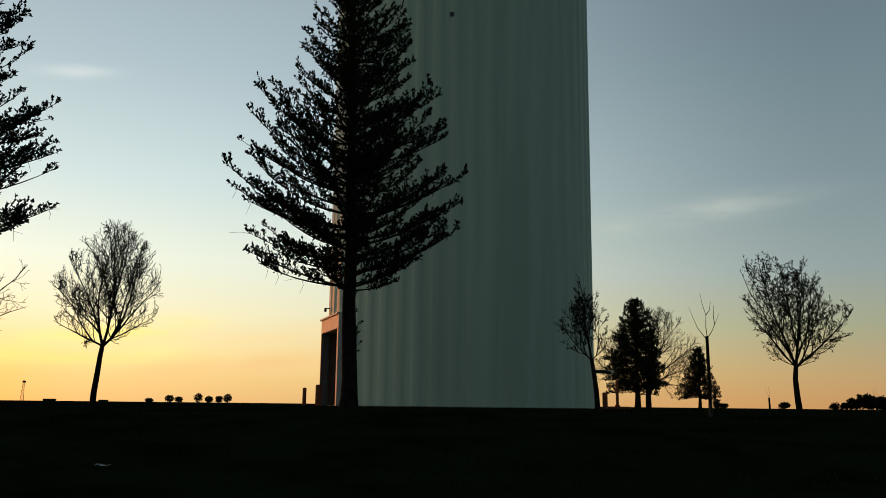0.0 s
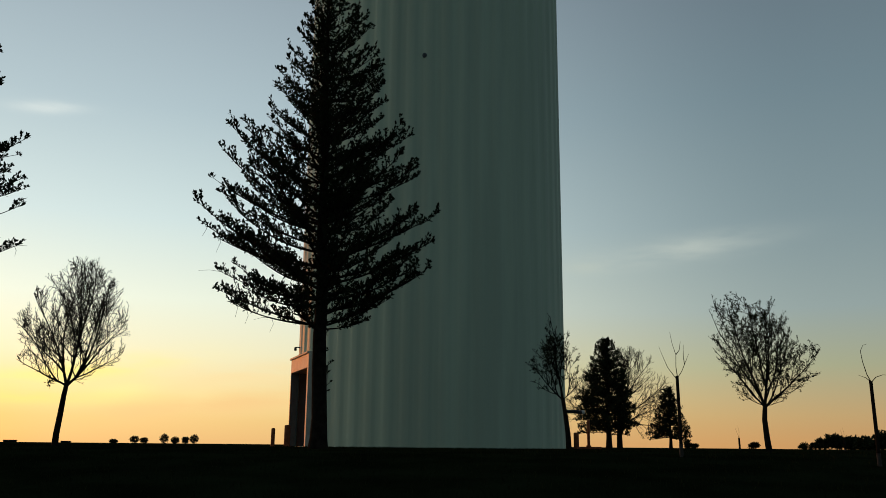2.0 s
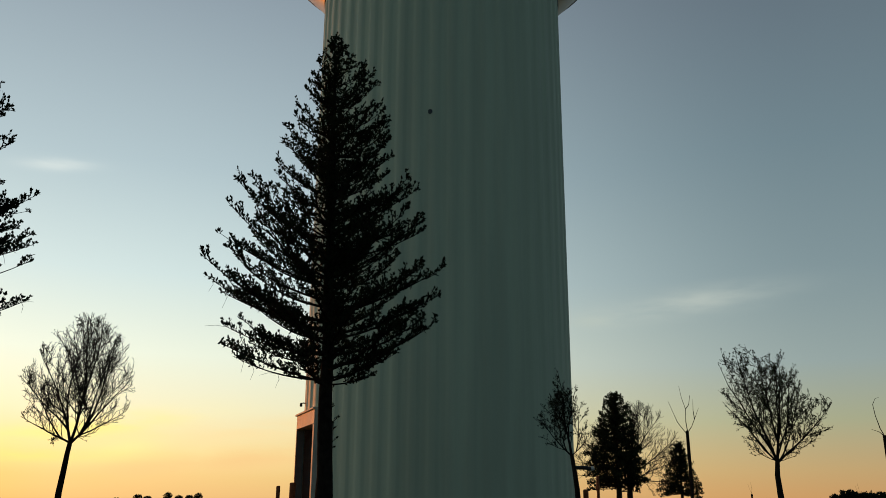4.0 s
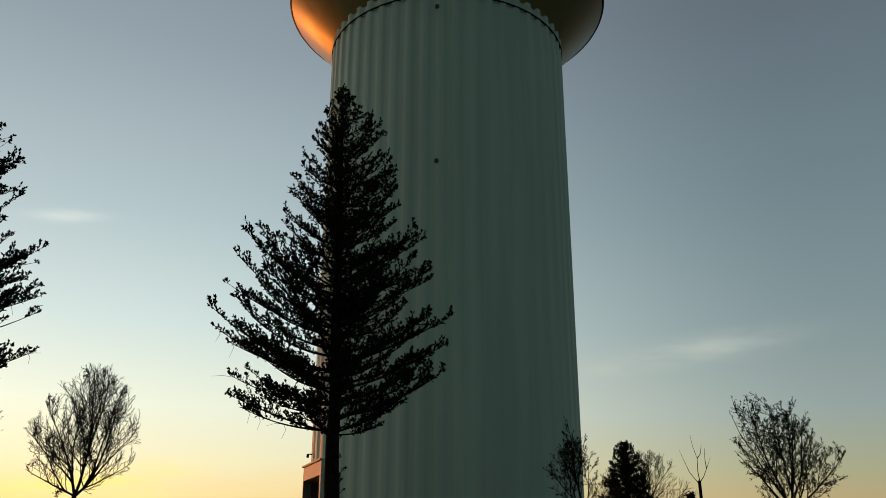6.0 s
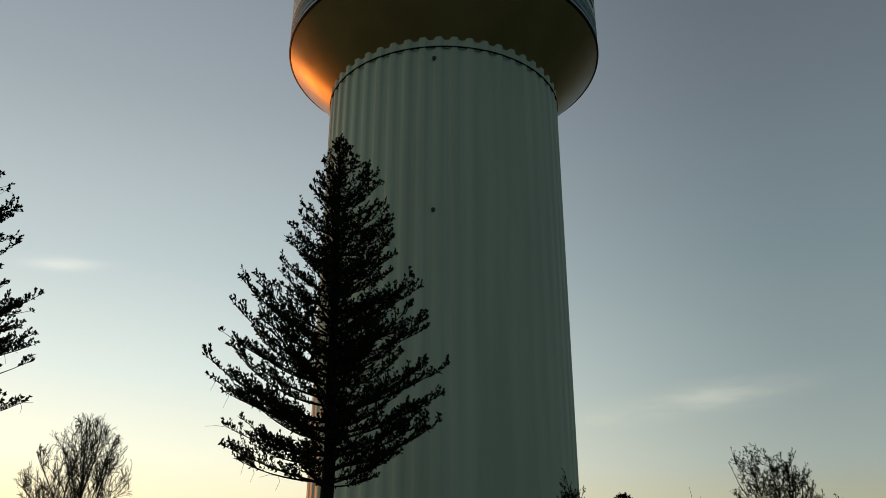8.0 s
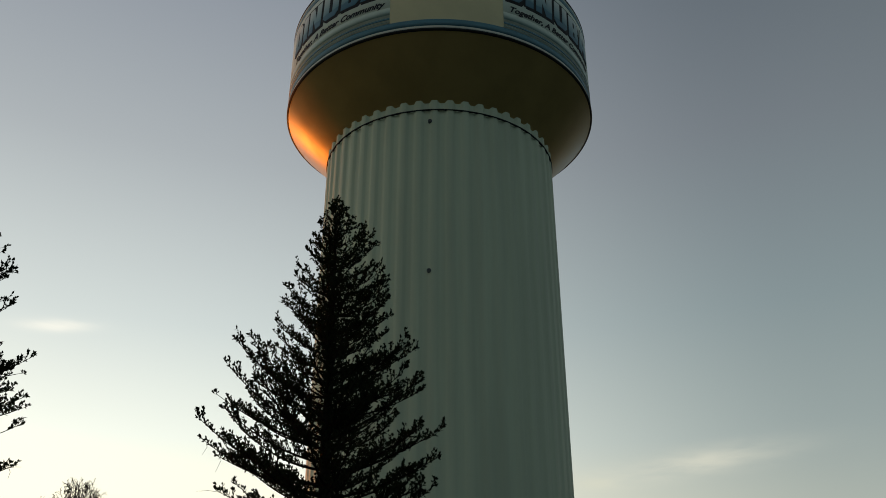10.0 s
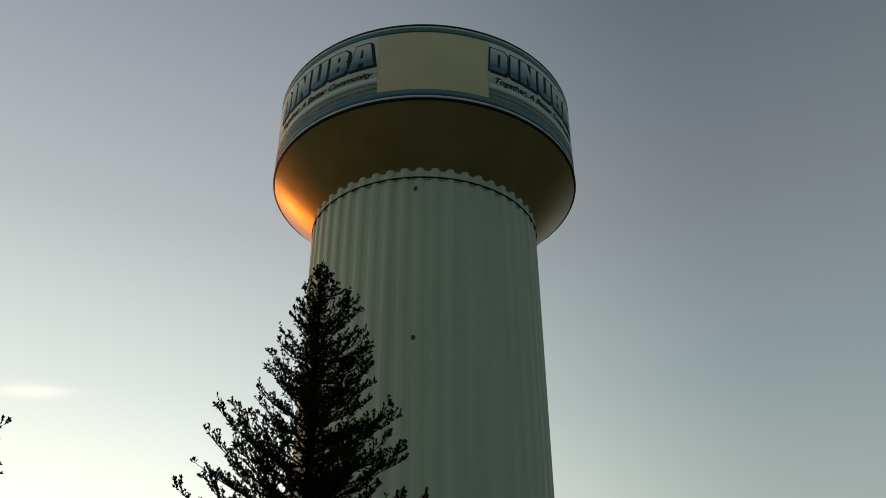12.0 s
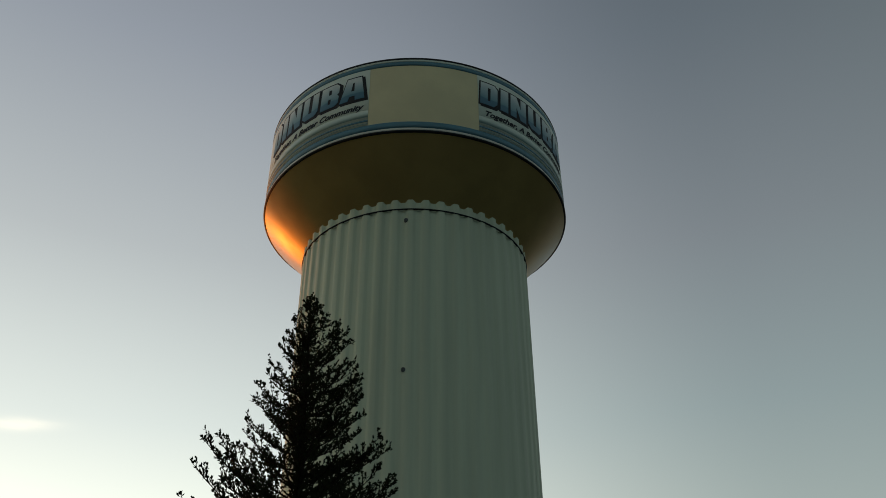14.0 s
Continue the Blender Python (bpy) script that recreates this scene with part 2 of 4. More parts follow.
def make_grass():
    rnd = random.Random(4)
    verts, faces = [], []
    for _ in range(26000):
        y = rnd.uniform(9, 36)
        x = rnd.uniform(-0.62, 0.62) * y
        if (x - 0.91) ** 2 + (y - 42.72) ** 2 < 6.9 ** 2:
            continue
        z, h, a, w = ground_z(x, y) - 0.01, rnd.uniform(0.03, 0.075), rnd.uniform(0, 6.28), rnd.uniform(0.006, 0.014)
        if rnd.random() < 0.01:
            h *= 1.5
        i = len(verts)
        lx, ly = rnd.uniform(-0.03, 0.03), rnd.uniform(-0.03, 0.03)
        verts += [(x - w * math.cos(a), y - w * math.sin(a), z), (x + w * math.cos(a), y + w * math.sin(a), z), (x + lx, y + ly, z + h)]
        faces.append((i, i + 1, i + 2))
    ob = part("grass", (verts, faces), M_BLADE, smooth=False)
    tagged(ob, "short dark grass blades along the top of the bank", "grass", kind="stuff")


make_grass()


# ---- water tower ----
TOWER = Vector((0.91, 42.72, 0.0))
R_COL, R_TANK = 6.5, 9.0
Z_RING, Z_NECK, Z_RIM, Z_TOP = 26.6, 27.22, 29.79, 35.06
FLUTES = 50


def on_tank(theta, z, r):
    a = radians(theta)
    return (r * math.sin(a), -r * math.cos(a), z)


def band(theta0, theta1, z0, z1, r, step=1.5, thick=0.012):
    """A thin curved sheet on the tank wall."""
    bm = bmesh.new()
    n = max(2, int(abs(theta1 - theta0) / step))
    cols = []
    for k in range(n + 1):
        th = theta0 + (theta1 - theta0) * k / n
        cols.append([bm.verts.new(on_tank(th, z, rr)) for rr, z in ((r - thick, z0), (r, z0), (r, z1), (r - thick, z1))])
    for a, b in zip(cols, cols[1:]):
        for i in range(3):
            bm.faces.new((a[i], b[i], b[i + 1], a[i + 1]))
    return bm


GLYPHS = {  # each letter: width share, silhouette, outline of the paint, slits in it
    "D": ([(0, 0), (0.8, 0), (1, 0.16), (1, 0.84), (0.8, 1), (0, 1)], [(0, 0), (0.8, 0), (1, 0.16), (1, 0.84), (0.8, 1), (0, 1)], [[(0.42, 0.2), (0.58, 0.2), (0.58, 0.8), (0.42, 0.8)]]),
    "I": ([(0, 0), (1, 0), (1, 1), (0, 1)], [(0, 0), (1, 0), (1, 1), (0, 1)], []),
    "N": ([(0, 0), (1, 0), (1, 1), (0, 1)], [(0, 0), (0.36, 0), (0.36, 0.52), (0.62, 0), (1, 0), (1, 1), (0.64, 1), (0.64, 0.48), (0.38, 1), (0, 1)], []),
    "U": ([(0.2, 0), (0.8, 0), (1, 0.15), (1, 1), (0, 1), (0, 0.15)], [(0.2, 0), (0.8, 0), (1, 0.15), (1, 1), (0.61, 1), (0.61, 0.24), (0.39, 0.24), (0.39, 1), (0, 1), (0, 0.15)], []),
    "B": ([(0, 0), (0.82, 0), (1, 0.13), (1, 0.87), (0.82, 1), (0, 1)], [(0, 0), (0.82, 0), (1, 0.13), (1, 0.42), (0.9, 0.5), (1, 0.58), (1, 0.87), (0.82, 1), (0, 1)],
          [[(0.42, 0.18), (0.58, 0.18), (0.58, 0.4), (0.42, 0.4)], [(0.42, 0.6), (0.58, 0.6), (0.58, 0.82), (0.42, 0.82)]]),
    "A": ([(0, 0), (1, 0), (0.8, 1), (0.24, 1)], [(0, 0), (0.34, 0), (0.39, 0.2), (0.6, 0.2), (0.63, 0), (1, 0), (0.8, 1), (0.24, 1)], [[(0.43, 0.42), (0.57, 0.42), (0.54, 0.8), (0.48, 0.8)]]),
}


def glyph_mesh(loops, width, height, grow_by=0.0, shear=0.06, depth=0.012):
    """A heavy slanted block letter cut from a sheet: x along, z up, y out of the wall."""
    bm = bmesh.new()
    edges = []
    for loop in loops:
        vs = []
        for u, v in loop:
            x = u * width + grow_by * (2 * u - 1)
            z = v * height + grow_by * (2 * v - 1)
            vs.append(bm.verts.new((x + shear * z, depth, z)))
        edges += [bm.edges.new((a, b)) for a, b in zip(vs, vs[1:] + vs[:1])]
    fill = bmesh.ops.triangle_fill(bm, edges=edges, use_beauty=True, use_dissolve=False)
    r = bmesh.ops.extrude_face_region(bm, geom=[f for f in fill["geom"] if isinstance(f, bmesh.types.BMFace)])
    for v in (e for e in r["geom"] if isinstance(e, bmesh.types.BMVert)):
        v.co.y -= 2 * depth
    return bm


def text_mesh(body, height, shear=0.0, offset=0.0, squeeze=1.0, depth=0.01):
    """Mesh of lettering in the built-in font, in its own plane: x along, z up, from z = 0 to height for capitals."""
    cu = bpy.data.curves.new("lettering", "FONT")
    cu.body, cu.size, cu.shear, cu.offset, cu.extrude, cu.resolution_u = body, height / 0.73, shear, offset, depth / 2, 4
    ob = new("lettering_tmp", cu)
    bpy.context.view_layer.update()
    dg = bpy.context.evaluated_depsgraph_get()
    me = bpy.data.meshes.new_from_object(ob.evaluated_get(dg))
    bm = bmesh.new()
    bm.from_mesh(me)
    bpy.data.objects.remove(ob)
    bpy.data.curves.remove(cu)
    bpy.data.meshes.remove(me)
    for v in bm.verts:
        v.co = Vector((v.co.x * squeeze, v.co.z, v.co.y))
    return bm


def bend(bm, theta0, z0, r):
    """Wrap a flat lettering mesh round the tank: its x = 0 comes to theta0."""
    xs = [v.co.x for v in bm.verts]
    lo, hi = min(xs), max(xs)
    x = lo + 0.15
    while x < hi:
        bmesh.ops.bisect_plane(bm, geom=bm.verts[:] + bm.edges[:] + bm.faces[:], plane_co=(x, 0, 0), plane_no=(1, 0, 0))
        x += 0.15
    for v in bm.verts:
        v.co = Vector(on_tank(theta0 + math.degrees(v.co.x / r), z0 + v.co.z, r + v.co.y))
    bmesh.ops.recalc_face_normals(bm, faces=bm.faces)
    return bm


def fit_width(bm, width):
    xs = [v.co.x for v in bm.verts]
    lo, hi = min(xs), max(xs)
    for v in bm.verts:
        v.co.x = (v.co.x - lo) * width / (hi - lo)
    return bm


def make_tower():
    tower = thing("water_tower", TOWER, "tall fluted-column water tower with painted cylindrical tank", "water tower")
    # fluted column: flat ridges and shallow valleys
    bm = bmesh.new()
    cols = []
    shape = [(0.0, 0.0), (0.27, 0.0), (0.33, -0.02), (0.45, -0.12), (0.51, -0.14), (0.76, -0.14), (0.82, -0.12), (0.94, -0.02)]
    heights = [-0.3, 0.0, 3.5, 8.0, 16.0, 24.0, 28.0]
    for k in range(FLUTES):
        for u, dr in shape:
            th = 360 * (k + u + 0.37) / FLUTES
            cols.append([bm.verts.new(on_tank(th, z, R_COL + dr * (0.4 if z < 8 else 0.5 if z < 20 else 0.6 if z < 26 else 1.0))) for z in heights])
    for a, b in zip(cols, cols[1:] + cols[:1]):
        th = math.degrees(math.atan2(a[0].co.x, -a[0].co.y))
        for i in range(len(heights) - 1):
            if i == 1 and -86.0 < th < -47.0:      # the doorway
                continue
            bm.faces.new((a[i], b[i], b[i + 1], a[i + 1]))
    column = part("column", bm, M_COLUMN, tower, "pale grey-green fluted steel column")
    part("ring_seam", revolve([(R_COL - 0.05, Z_RING - 0.025), (R_COL + 0.04, Z_RING - 0.025), (R_COL + 0.04, Z_RING + 0.025), (R_COL - 0.05, Z_RING + 0.025)], 150), M_BLACK, tower, "thin dark ring round the column's top")
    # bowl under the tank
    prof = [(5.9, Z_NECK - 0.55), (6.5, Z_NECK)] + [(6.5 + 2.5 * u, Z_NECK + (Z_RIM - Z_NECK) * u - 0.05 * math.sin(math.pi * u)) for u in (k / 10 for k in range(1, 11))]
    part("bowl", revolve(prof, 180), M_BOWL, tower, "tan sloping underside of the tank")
    wall = part("tank_wall", revolve([(R_TANK, Z_RIM), (R_TANK, Z_TOP), (R_TANK - 0.12, Z_TOP + 0.02)], 180), M_CREAM, tower, "cream painted cylinder wall")
    part("tank_roof", revolve([(R_TANK - 0.1, Z_TOP + 0.01), (6.0, Z_TOP + 0.9), (2.5, Z_TOP + 1.5), (0.02, Z_TOP + 1.65)], 120), M_WHITE, tower)
    for name, z0, z1, mat, r in (("white_band", Z_RIM + 0.045, 30.0, M_WHITE, 0.006), ("blue_band", 30.005, 30.42, M_BLUE, 0.008),
                                 ("blue_band", 34.50, 34.80, M_BLUE, 0.008), ("pale_band", 34.805, 34.96, M_PALE, 0.006), ("rim_line", 34.965, Z_TOP + 0.02, M_BLACK, 0.02)):
        part(name, band(0, 360, z0, z1, R_TANK + r, 2.0, 0.05), mat, wall)
    part("rim_line", revolve([(R_TANK - 0.07, Z_RIM - 0.075), (R_TANK + 0.04, Z_RIM - 0.04), (R_TANK + 0.04, Z_RIM + 0.04), (R_TANK - 0.02, Z_RIM + 0.04)], 180), M_BLACK, wall, "black line round the tank's lower rim")
    # four painted panels
    for a0, a1, lettered in ((20.4, 70.6, True), (-68.6, -17.8, True), (112.0, 148.0, False), (-146.0, -110.0, False)):
        p0, p1 = (a0, a1 + 12.0) if a0 > 0 else (a0 - 12.0, a1)
        panel = part("painted_panel", band(p0, p1, 30.425, 34.495, R_TANK + 0.012), M_PALE, tower, "pale blue panel with the town's name and motto")
        for z0, z1, mat in ((31.02, 31.5, M_FADE), (30.69, 30.82, M_BLUE), (30.54, 30.57, M_FADE)):
            part("stripe", band(p0 + 0.05, p1 - 0.05, z0, z1, R_TANK + 0.018), mat, panel)
        if not lettered:
            continue
        spans = {"D": (0.6, 7.5), "I": (8.8, 12.2), "N": (13.3, 21.0), "U": (22.3, 30.0), "B": (31.3, 38.9), "A": (39.6, 49.2)}
        for ch, (s0, s1) in spans.items():
            width = radians(s1 - s0) * R_TANK
            silhouette, outline, slits = GLYPHS[ch]
            high = LETTER_Z1 - LETTER_Z0 - 0.16
            for name, loops, mat, grow_by, dx, dz, rr in (("letter_shadow", [silhouette], M_BLACK, 0.08, 0.13, -0.10, 0.020), ("letter_outline", [silhouette], M_BLACK, 0.085, 0.0, 0.0, 0.030),
                                                          ("letter", [outline] + slits, M_LETTER, 0.0, 0.0, 0.0, 0.044)):
                bm = glyph_mesh(loops, width, high, grow_by)
                for v in bm.verts:
                    v.co.x += dx
                part(name, bend(bm, a0 + s0, LETTER_Z0 + dz + 0.08, R_TANK + rr), mat, panel, smooth=False)
        bm = fit_width(text_mesh("Together, A Better Community", 0.38, 0.38, 0.016), radians(a1 - a0 - 4.2) * R_TANK)
        part("motto", bend(bm, a0 + 2.7, 31.64, R_TANK + 0.026), M_BLACK, panel, "dark italic motto lettering", smooth=False)
    # round vents on the front of the column
    for z in (25.9, 17.42):
        bm = bmesh.new()
        a = radians(-5.5)
        out, up = Vector((math.sin(a), -math.cos(a), 0)), Vector((0, 0, 1))
        side_v = out.cross(up)
        prof = [(0.0, 0.08), (0.05, 0.05), (0.06, 0.03), (0.09, 0.03), (0.105, 0.04), (0.105, -0.28)]
        rings = [[bm.verts.new(out * (R_COL + d) + up * z + r * (math.cos(w) * side_v + math.sin(w) * up)) for w in (2 * math.pi * k / 20 for k in range(20))] for r, d in prof[1:]]
        bm.faces.new(rings[0])
        for p, q in zip(rings, rings[1:]):
            for k in range(20):
                bm.faces.new((p[k], p[(k + 1) % 20], q[(k + 1) % 20], q[k]))
        part("vent", bm, M_DOOR, tower, "small dark round vent")
    # door portal on the sunset side
    portal = new("door_portal")
    portal.parent = tower
    portal.matrix_local = pose(0, 0, 0, 0, 0, -71)
    y0, y1 = -6.57, -5.2            # front face and back, in the portal's frame: x along the wall, -y outwards
    x0, x1 = -2.0, 1.95
    # this jamb lies in shade: the dark door colour stands in for that
    part("jamb", box(bmesh.new(), (x0, y0, -0.2), (x0 + 0.12, y1, 3.45), 0.015), M_DOOR, portal, "shaded side of the doorway, its shade put in as dark grey", smooth=False)
    part("jamb", box(bmesh.new(), (x1 - 0.28, y0, -0.2), (x1, y1, 3.45), 0.015), M_PORTAL, portal, smooth=False)
    part("lintel", box(bmesh.new(), (x0, y0, 3.45), (x1, y1, 4.08), 0.015), M_PORTAL, portal, "tan lintel over the doorway", smooth=False)
    part("canopy", box(bmesh.new(), (x0 - 0.06, y0 - 0.08, 4.08), (x1, y1, 4.17), 0.015), M_PORTAL, portal, smooth=False)
    bm = bmesh.new()
    for k in range(22):
        z = -0.05 + k * 0.16
        box(bm, (x0 + 0.12, y0 + 0.95 + 0.012 * (k % 2), z), (x1 - 0.28, y0 + 1.02, z + 0.158))
    part("roller_door", bm, M_DOOR, portal, "closed grey slatted roller door", smooth=False)
    # lamp on a short arm above the canopy
    lamp = new("wall_lamp")
    lamp.parent = tower
    lamp.matrix_local = pose(0, 0, 0, 0, 0, -77)
    part("arm", tube(([], []), [(0.0, -6.2, 4.55), (0.0, -6.6, 4.6), (0.0, -6.7, 4.58)], [0.03, 0.03, 0.025]), M_BLACK, lamp)
    part("head", revolve([(0.02, 4.61), (0.05, 4.59), (0.06, 4.52), (0.065, 4.45), (0.045, 4.43)], 12), M_BLACK, lamp).location = (0.0, -6.7, 0)
    return tower


make_tower()


# ---- trees ----
def blade(geo, p, d, length, width, rnd):
    """One pointed leaf: two triangles with a fold."""
    verts, faces = geo
    d = d.normalized()
    a = d.cross(Vector((rnd.uniform(-1, 1), rnd.uniform(-1, 1), rnd.uniform(-1, 1))))
    if a.length < 1e-3:
        a = Vector((1, 0, 0))
    a = a.normalized() * width * 0.5
    i = len(verts)
    m = p + d * length * 0.45
    verts += [tuple(p), tuple(m + a), tuple(p + d * length), tuple(m - a)]
    faces.append((i, i + 1, i + 2, i + 3))


def tuft(geo, p, d, size, count, rnd):
    """A small knob of leaves round a twig."""
    for _ in range(count):
        off = Vector((rnd.gauss(0, 1), rnd.gauss(0, 1), rnd.gauss(0, 1)))
        w = (d + Vector((rnd.gauss(0, 0.6), rnd.gauss(0, 0.6), rnd.gauss(0.15, 0.55)))).normalized()
        blade(geo, p + off * size * 0.19 - w * size * 0.2, w, size * rnd.uniform(0.5, 0.95), size * rnd.uniform(0.26, 0.42), rnd)


def reach(table, z):
    return float(np.interp(z, [a for a, _ in table], [b for _, b in table]))


def sprig(limbs, leaves, p, d, length, size, rnd, root, spread=0.75):
    """A short twig with pointed leaves set alternately along it and a knot of them at its end."""
    q = p + d * length + Vector((0, 0, 0.10 * length))
    tube(limbs, [p, p.lerp(q, 0.55) - Vector((0, 0, 0.04 * length)), q], [0.008, 0.006, 0.0035], 3, root=root)
    n = max(2, int(length / (0.4 * size)))
    side = d.cross(Vector((rnd.gauss(0, 1), rnd.gauss(0, 1), rnd.gauss(0, 0.4)))).normalized()
    for j in range(n):
        f = (j + 0.3 + 0.7 * rnd.random()) / n
        w = d * rnd.uniform(0.45, 1.0) + side * (spread if j % 2 else -spread) * rnd.uniform(0.5, 1.2) + Vector((rnd.gauss(0, 0.3), rnd.gauss(0, 0.3), rnd.gauss(0.2, 0.3)))
        blade(leaves, p.lerp(q, f), w, size * rnd.uniform(0.5, 1.1), size * rnd.uniform(0.32, 0.54), rnd)
    for _ in range(3):
        w = d + Vector((rnd.gauss(0, 0.32), rnd.gauss(0, 0.32), rnd.gauss(0.2, 0.3)))
        blade(leaves, q - d * 0.03, w, size * rnd.uniform(0.5, 0.85), size * rnd.uniform(0.36, 0.56), rnd)


def tall_conifer(name, at, height, left, right, z_low, seed, label, trunk_r, lean=(0.0, 0.0), whorls=26, each=7, size=0.102, dense=20, group=""):
    """A whorled conifer: level branches that turn up towards their tips, leafy sprigs standing on them.
    left, right: (height of a tip, reach of its branch) on the two sides of a lopsided crown."""
    rnd = random.Random(seed)
    tree = thing(name, at, label, "tree", group)
    axis = lambda z: Vector((lean[0] * z / height, lean[1] * z / height, z))
    trunk, branches, leaves, low = ([], []), [], ([], []), []
    zs = sorted({-0.15, 0.0, 0.25, 0.7} | {height * k / 14 for k in range(2, 15)})
    tube(trunk, [axis(z) + Vector((0.02 * math.sin(z * 2.1), 0.02 * math.cos(z * 1.7), 0)) for z in zs],
         [trunk_r * (1.28 if z < 0.1 else 1.1 if z < 0.5 else 1.0) * max(0.05, (1 - z / height)) ** 0.8 for z in zs], 10)
    ring_at = lambda z: 10 * min(range(len(zs)), key=lambda i: abs(zs[i] - z))
    top_tip = min(left[-1][0], right[-1][0])
    for k in range(whorls):
        u = k / (whorls - 1)
        z_whorl = z_low + (height - 0.45 - z_low) * u ** 0.97
        turn = rnd.uniform(-0.3, 0.3) + math.pi * (k % 2)
        for j in range(each):
            w = turn + 6.283 * (j + rnd.uniform(-0.28, 0.28)) / each
            out = Vector((math.cos(w), math.sin(w), 0))
            side_d = Vector((-out.y, out.x, 0))
            zb = z_whorl + rnd.uniform(-0.13, 0.13)
            slope = max(0.25, 0.28 + 0.30 * min(1.0, 2.4 * u) + rnd.uniform(-0.16, 0.14) + (0.05 if out.x < 0 else -0.02) * min(1.0, 5 * u))
            # the tip's height and the reach there depend on one another
            L = 2.0
            for _ in range(4):
                zt = min(top_tip, zb + slope * L)
                share = 0.5 + 0.5 * out.x
                L = (1 - share) * reach(left, zt) + share * reach(right, zt)
            for _ in range(2):
                zt = min(top_tip, zb + slope * L + 0.04)
                L = min(L, (1 - share) * reach(left, zt) + share * reach(right, zt))
            L *= rnd.choice((1.03, 1.0, 1.0, 0.96, 0.88, 0.72))
            rise, bend_s = slope * L, rnd.uniform(-0.09, 0.09)
            dip = rnd.uniform(0.0, 0.05) * L
            flat = rnd.uniform(0.45, 0.75)

            def at_s(q, base=axis(zb), out=out, side_d=side_d, L=L, rise=rise, b=bend_s, dip=dip, a=flat):
                return base + out * L * q + Vector((0, 0, rise * (a * q + (1 - a) * q ** 2.4) - dip * math.sin(math.pi * q))) + side_d * b * L * math.sin(q * 3)
            n = 8
            pts = [at_s(i / n) for i in range(n + 1)]
            limbs = ([], [])
            r0 = 0.011 + 0.0105 * L
            tube(limbs, pts, [r0 * (1 - 0.86 * i / n) for i in range(n + 1)], 5)
            if u < 0.16:
                low += [(at_s(q), out, len(branches), 5 * round(q * n)) for q in (0.55, 0.7, 0.85, 0.97)]
            branches.append(limbs)
            bare = rnd.uniform(0.1, 0.26)
            steps = max(4, int(L * dense * (1 - bare)))
            lump = rnd.uniform(0, 50)
            for i in range(steps):
                q = bare + (1 - bare) * (i + rnd.random()) / steps
                thick = noise.noise(Vector((q * L * 2.6, lump, seed)))
                if thick < -0.28:
                    continue
                t = (at_s(min(1, q + 0.05)) - at_s(q - 0.05)).normalized()
                sg = 1 if i % 2 else -1
                d = (t * rnd.uniform(0.3, 1.0) + side_d * sg * rnd.uniform(0.1, 0.95) + Vector((0, 0, rnd.uniform(-0.12, 1.0)))).normalized()
                tl = (0.09 + 0.30 * rnd.random() * (1.05 - 0.5 * q) + 0.2 * max(0, thick)) * min(1.0, 0.42 + 0.3 * L)
                p = at_s(q)
                sprig(limbs, leaves, p, d, tl, size, rnd, 5 * round(q * n))
                if tl > 0.2:
                    d2 = (d + side_d * rnd.uniform(-0.9, 0.9) + Vector((0, 0, rnd.uniform(0.0, 0.8)))).normalized()
                    sprig(limbs, leaves, p + d * tl * 0.5, d2, tl * rnd.uniform(0.45, 0.75), size, rnd, len(limbs[0]) - 4)
            # side branchlets that fan out of the branch in its own plane
            for i in range(int(L * 2.1 - 0.5 + rnd.random())):
                q = rnd.uniform(0.3, 0.92)
                t = (at_s(min(1, q + 0.05)) - at_s(q - 0.05)).normalized()
                d = (t * 0.9 + side_d * rnd.choice((-1, 1)) * rnd.uniform(0.25, 0.9) + Vector((0, 0, rnd.uniform(-0.05, 0.45)))).normalized()
                l = rnd.uniform(0.3, 0.62) * (1.15 - 0.75 * q) * L ** 0.5
                p = at_s(q)
                way = [p, p + d * l * 0.5, p + d * l + Vector((0, 0, 0.1 * l))]
                first = len(limbs[0])
                tube(limbs, way, [0.011, 0.008, 0.005], 4, root=5 * round(q * n))
                for k2 in range(max(2, int(l * 14))):
                    f = (k2 + rnd.random()) / max(2, int(l * 14))
                    p2 = way[0].lerp(way[1], 2 * f) if f < 0.5 else way[1].lerp(way[2], 2 * f - 1)
                    d2 = (d * rnd.uniform(0.3, 1.0) + side_d * rnd.uniform(-0.8, 0.8) + Vector((0, 0, rnd.uniform(-0.15, 0.9)))).normalized()
                    sprig(limbs, leaves, p2, d2, rnd.uniform(0.07, 0.22), size, rnd, first + 4 * round(2 * f))
            for i in range(3):
                d = ((pts[-1] - pts[-2]).normalized() + Vector((rnd.gauss(0, 0.35), rnd.gauss(0, 0.35), rnd.gauss(0.15, 0.3)))).normalized()
                sprig(limbs, leaves, pts[-1], d, rnd.uniform(0.05, 0.13), size, rnd, 5 * n)
    # short leafy shoots close round the leader
    for i in range(int(26 * height)):
        z = z_low + 1.0 + (height - z_low - 1.0) * rnd.random() ** 0.8
        w = rnd.uniform(0, 6.283)
        d = Vector((math.cos(w), math.sin(w), rnd.uniform(0.3, 1.1))).normalized()
        sprig(trunk, leaves, axis(z), d, 0.10 + 0.7 * (1 - z / height) * rnd.random() + 0.1 * rnd.random(), size, rnd, ring_at(z))
    for k in range(5):
        sprig(trunk, leaves, axis(height - 0.06 * k), Vector((rnd.gauss(0, 0.3), rnd.gauss(0, 0.3), 1)).normalized(), 0.12, size, rnd, ring_at(height))
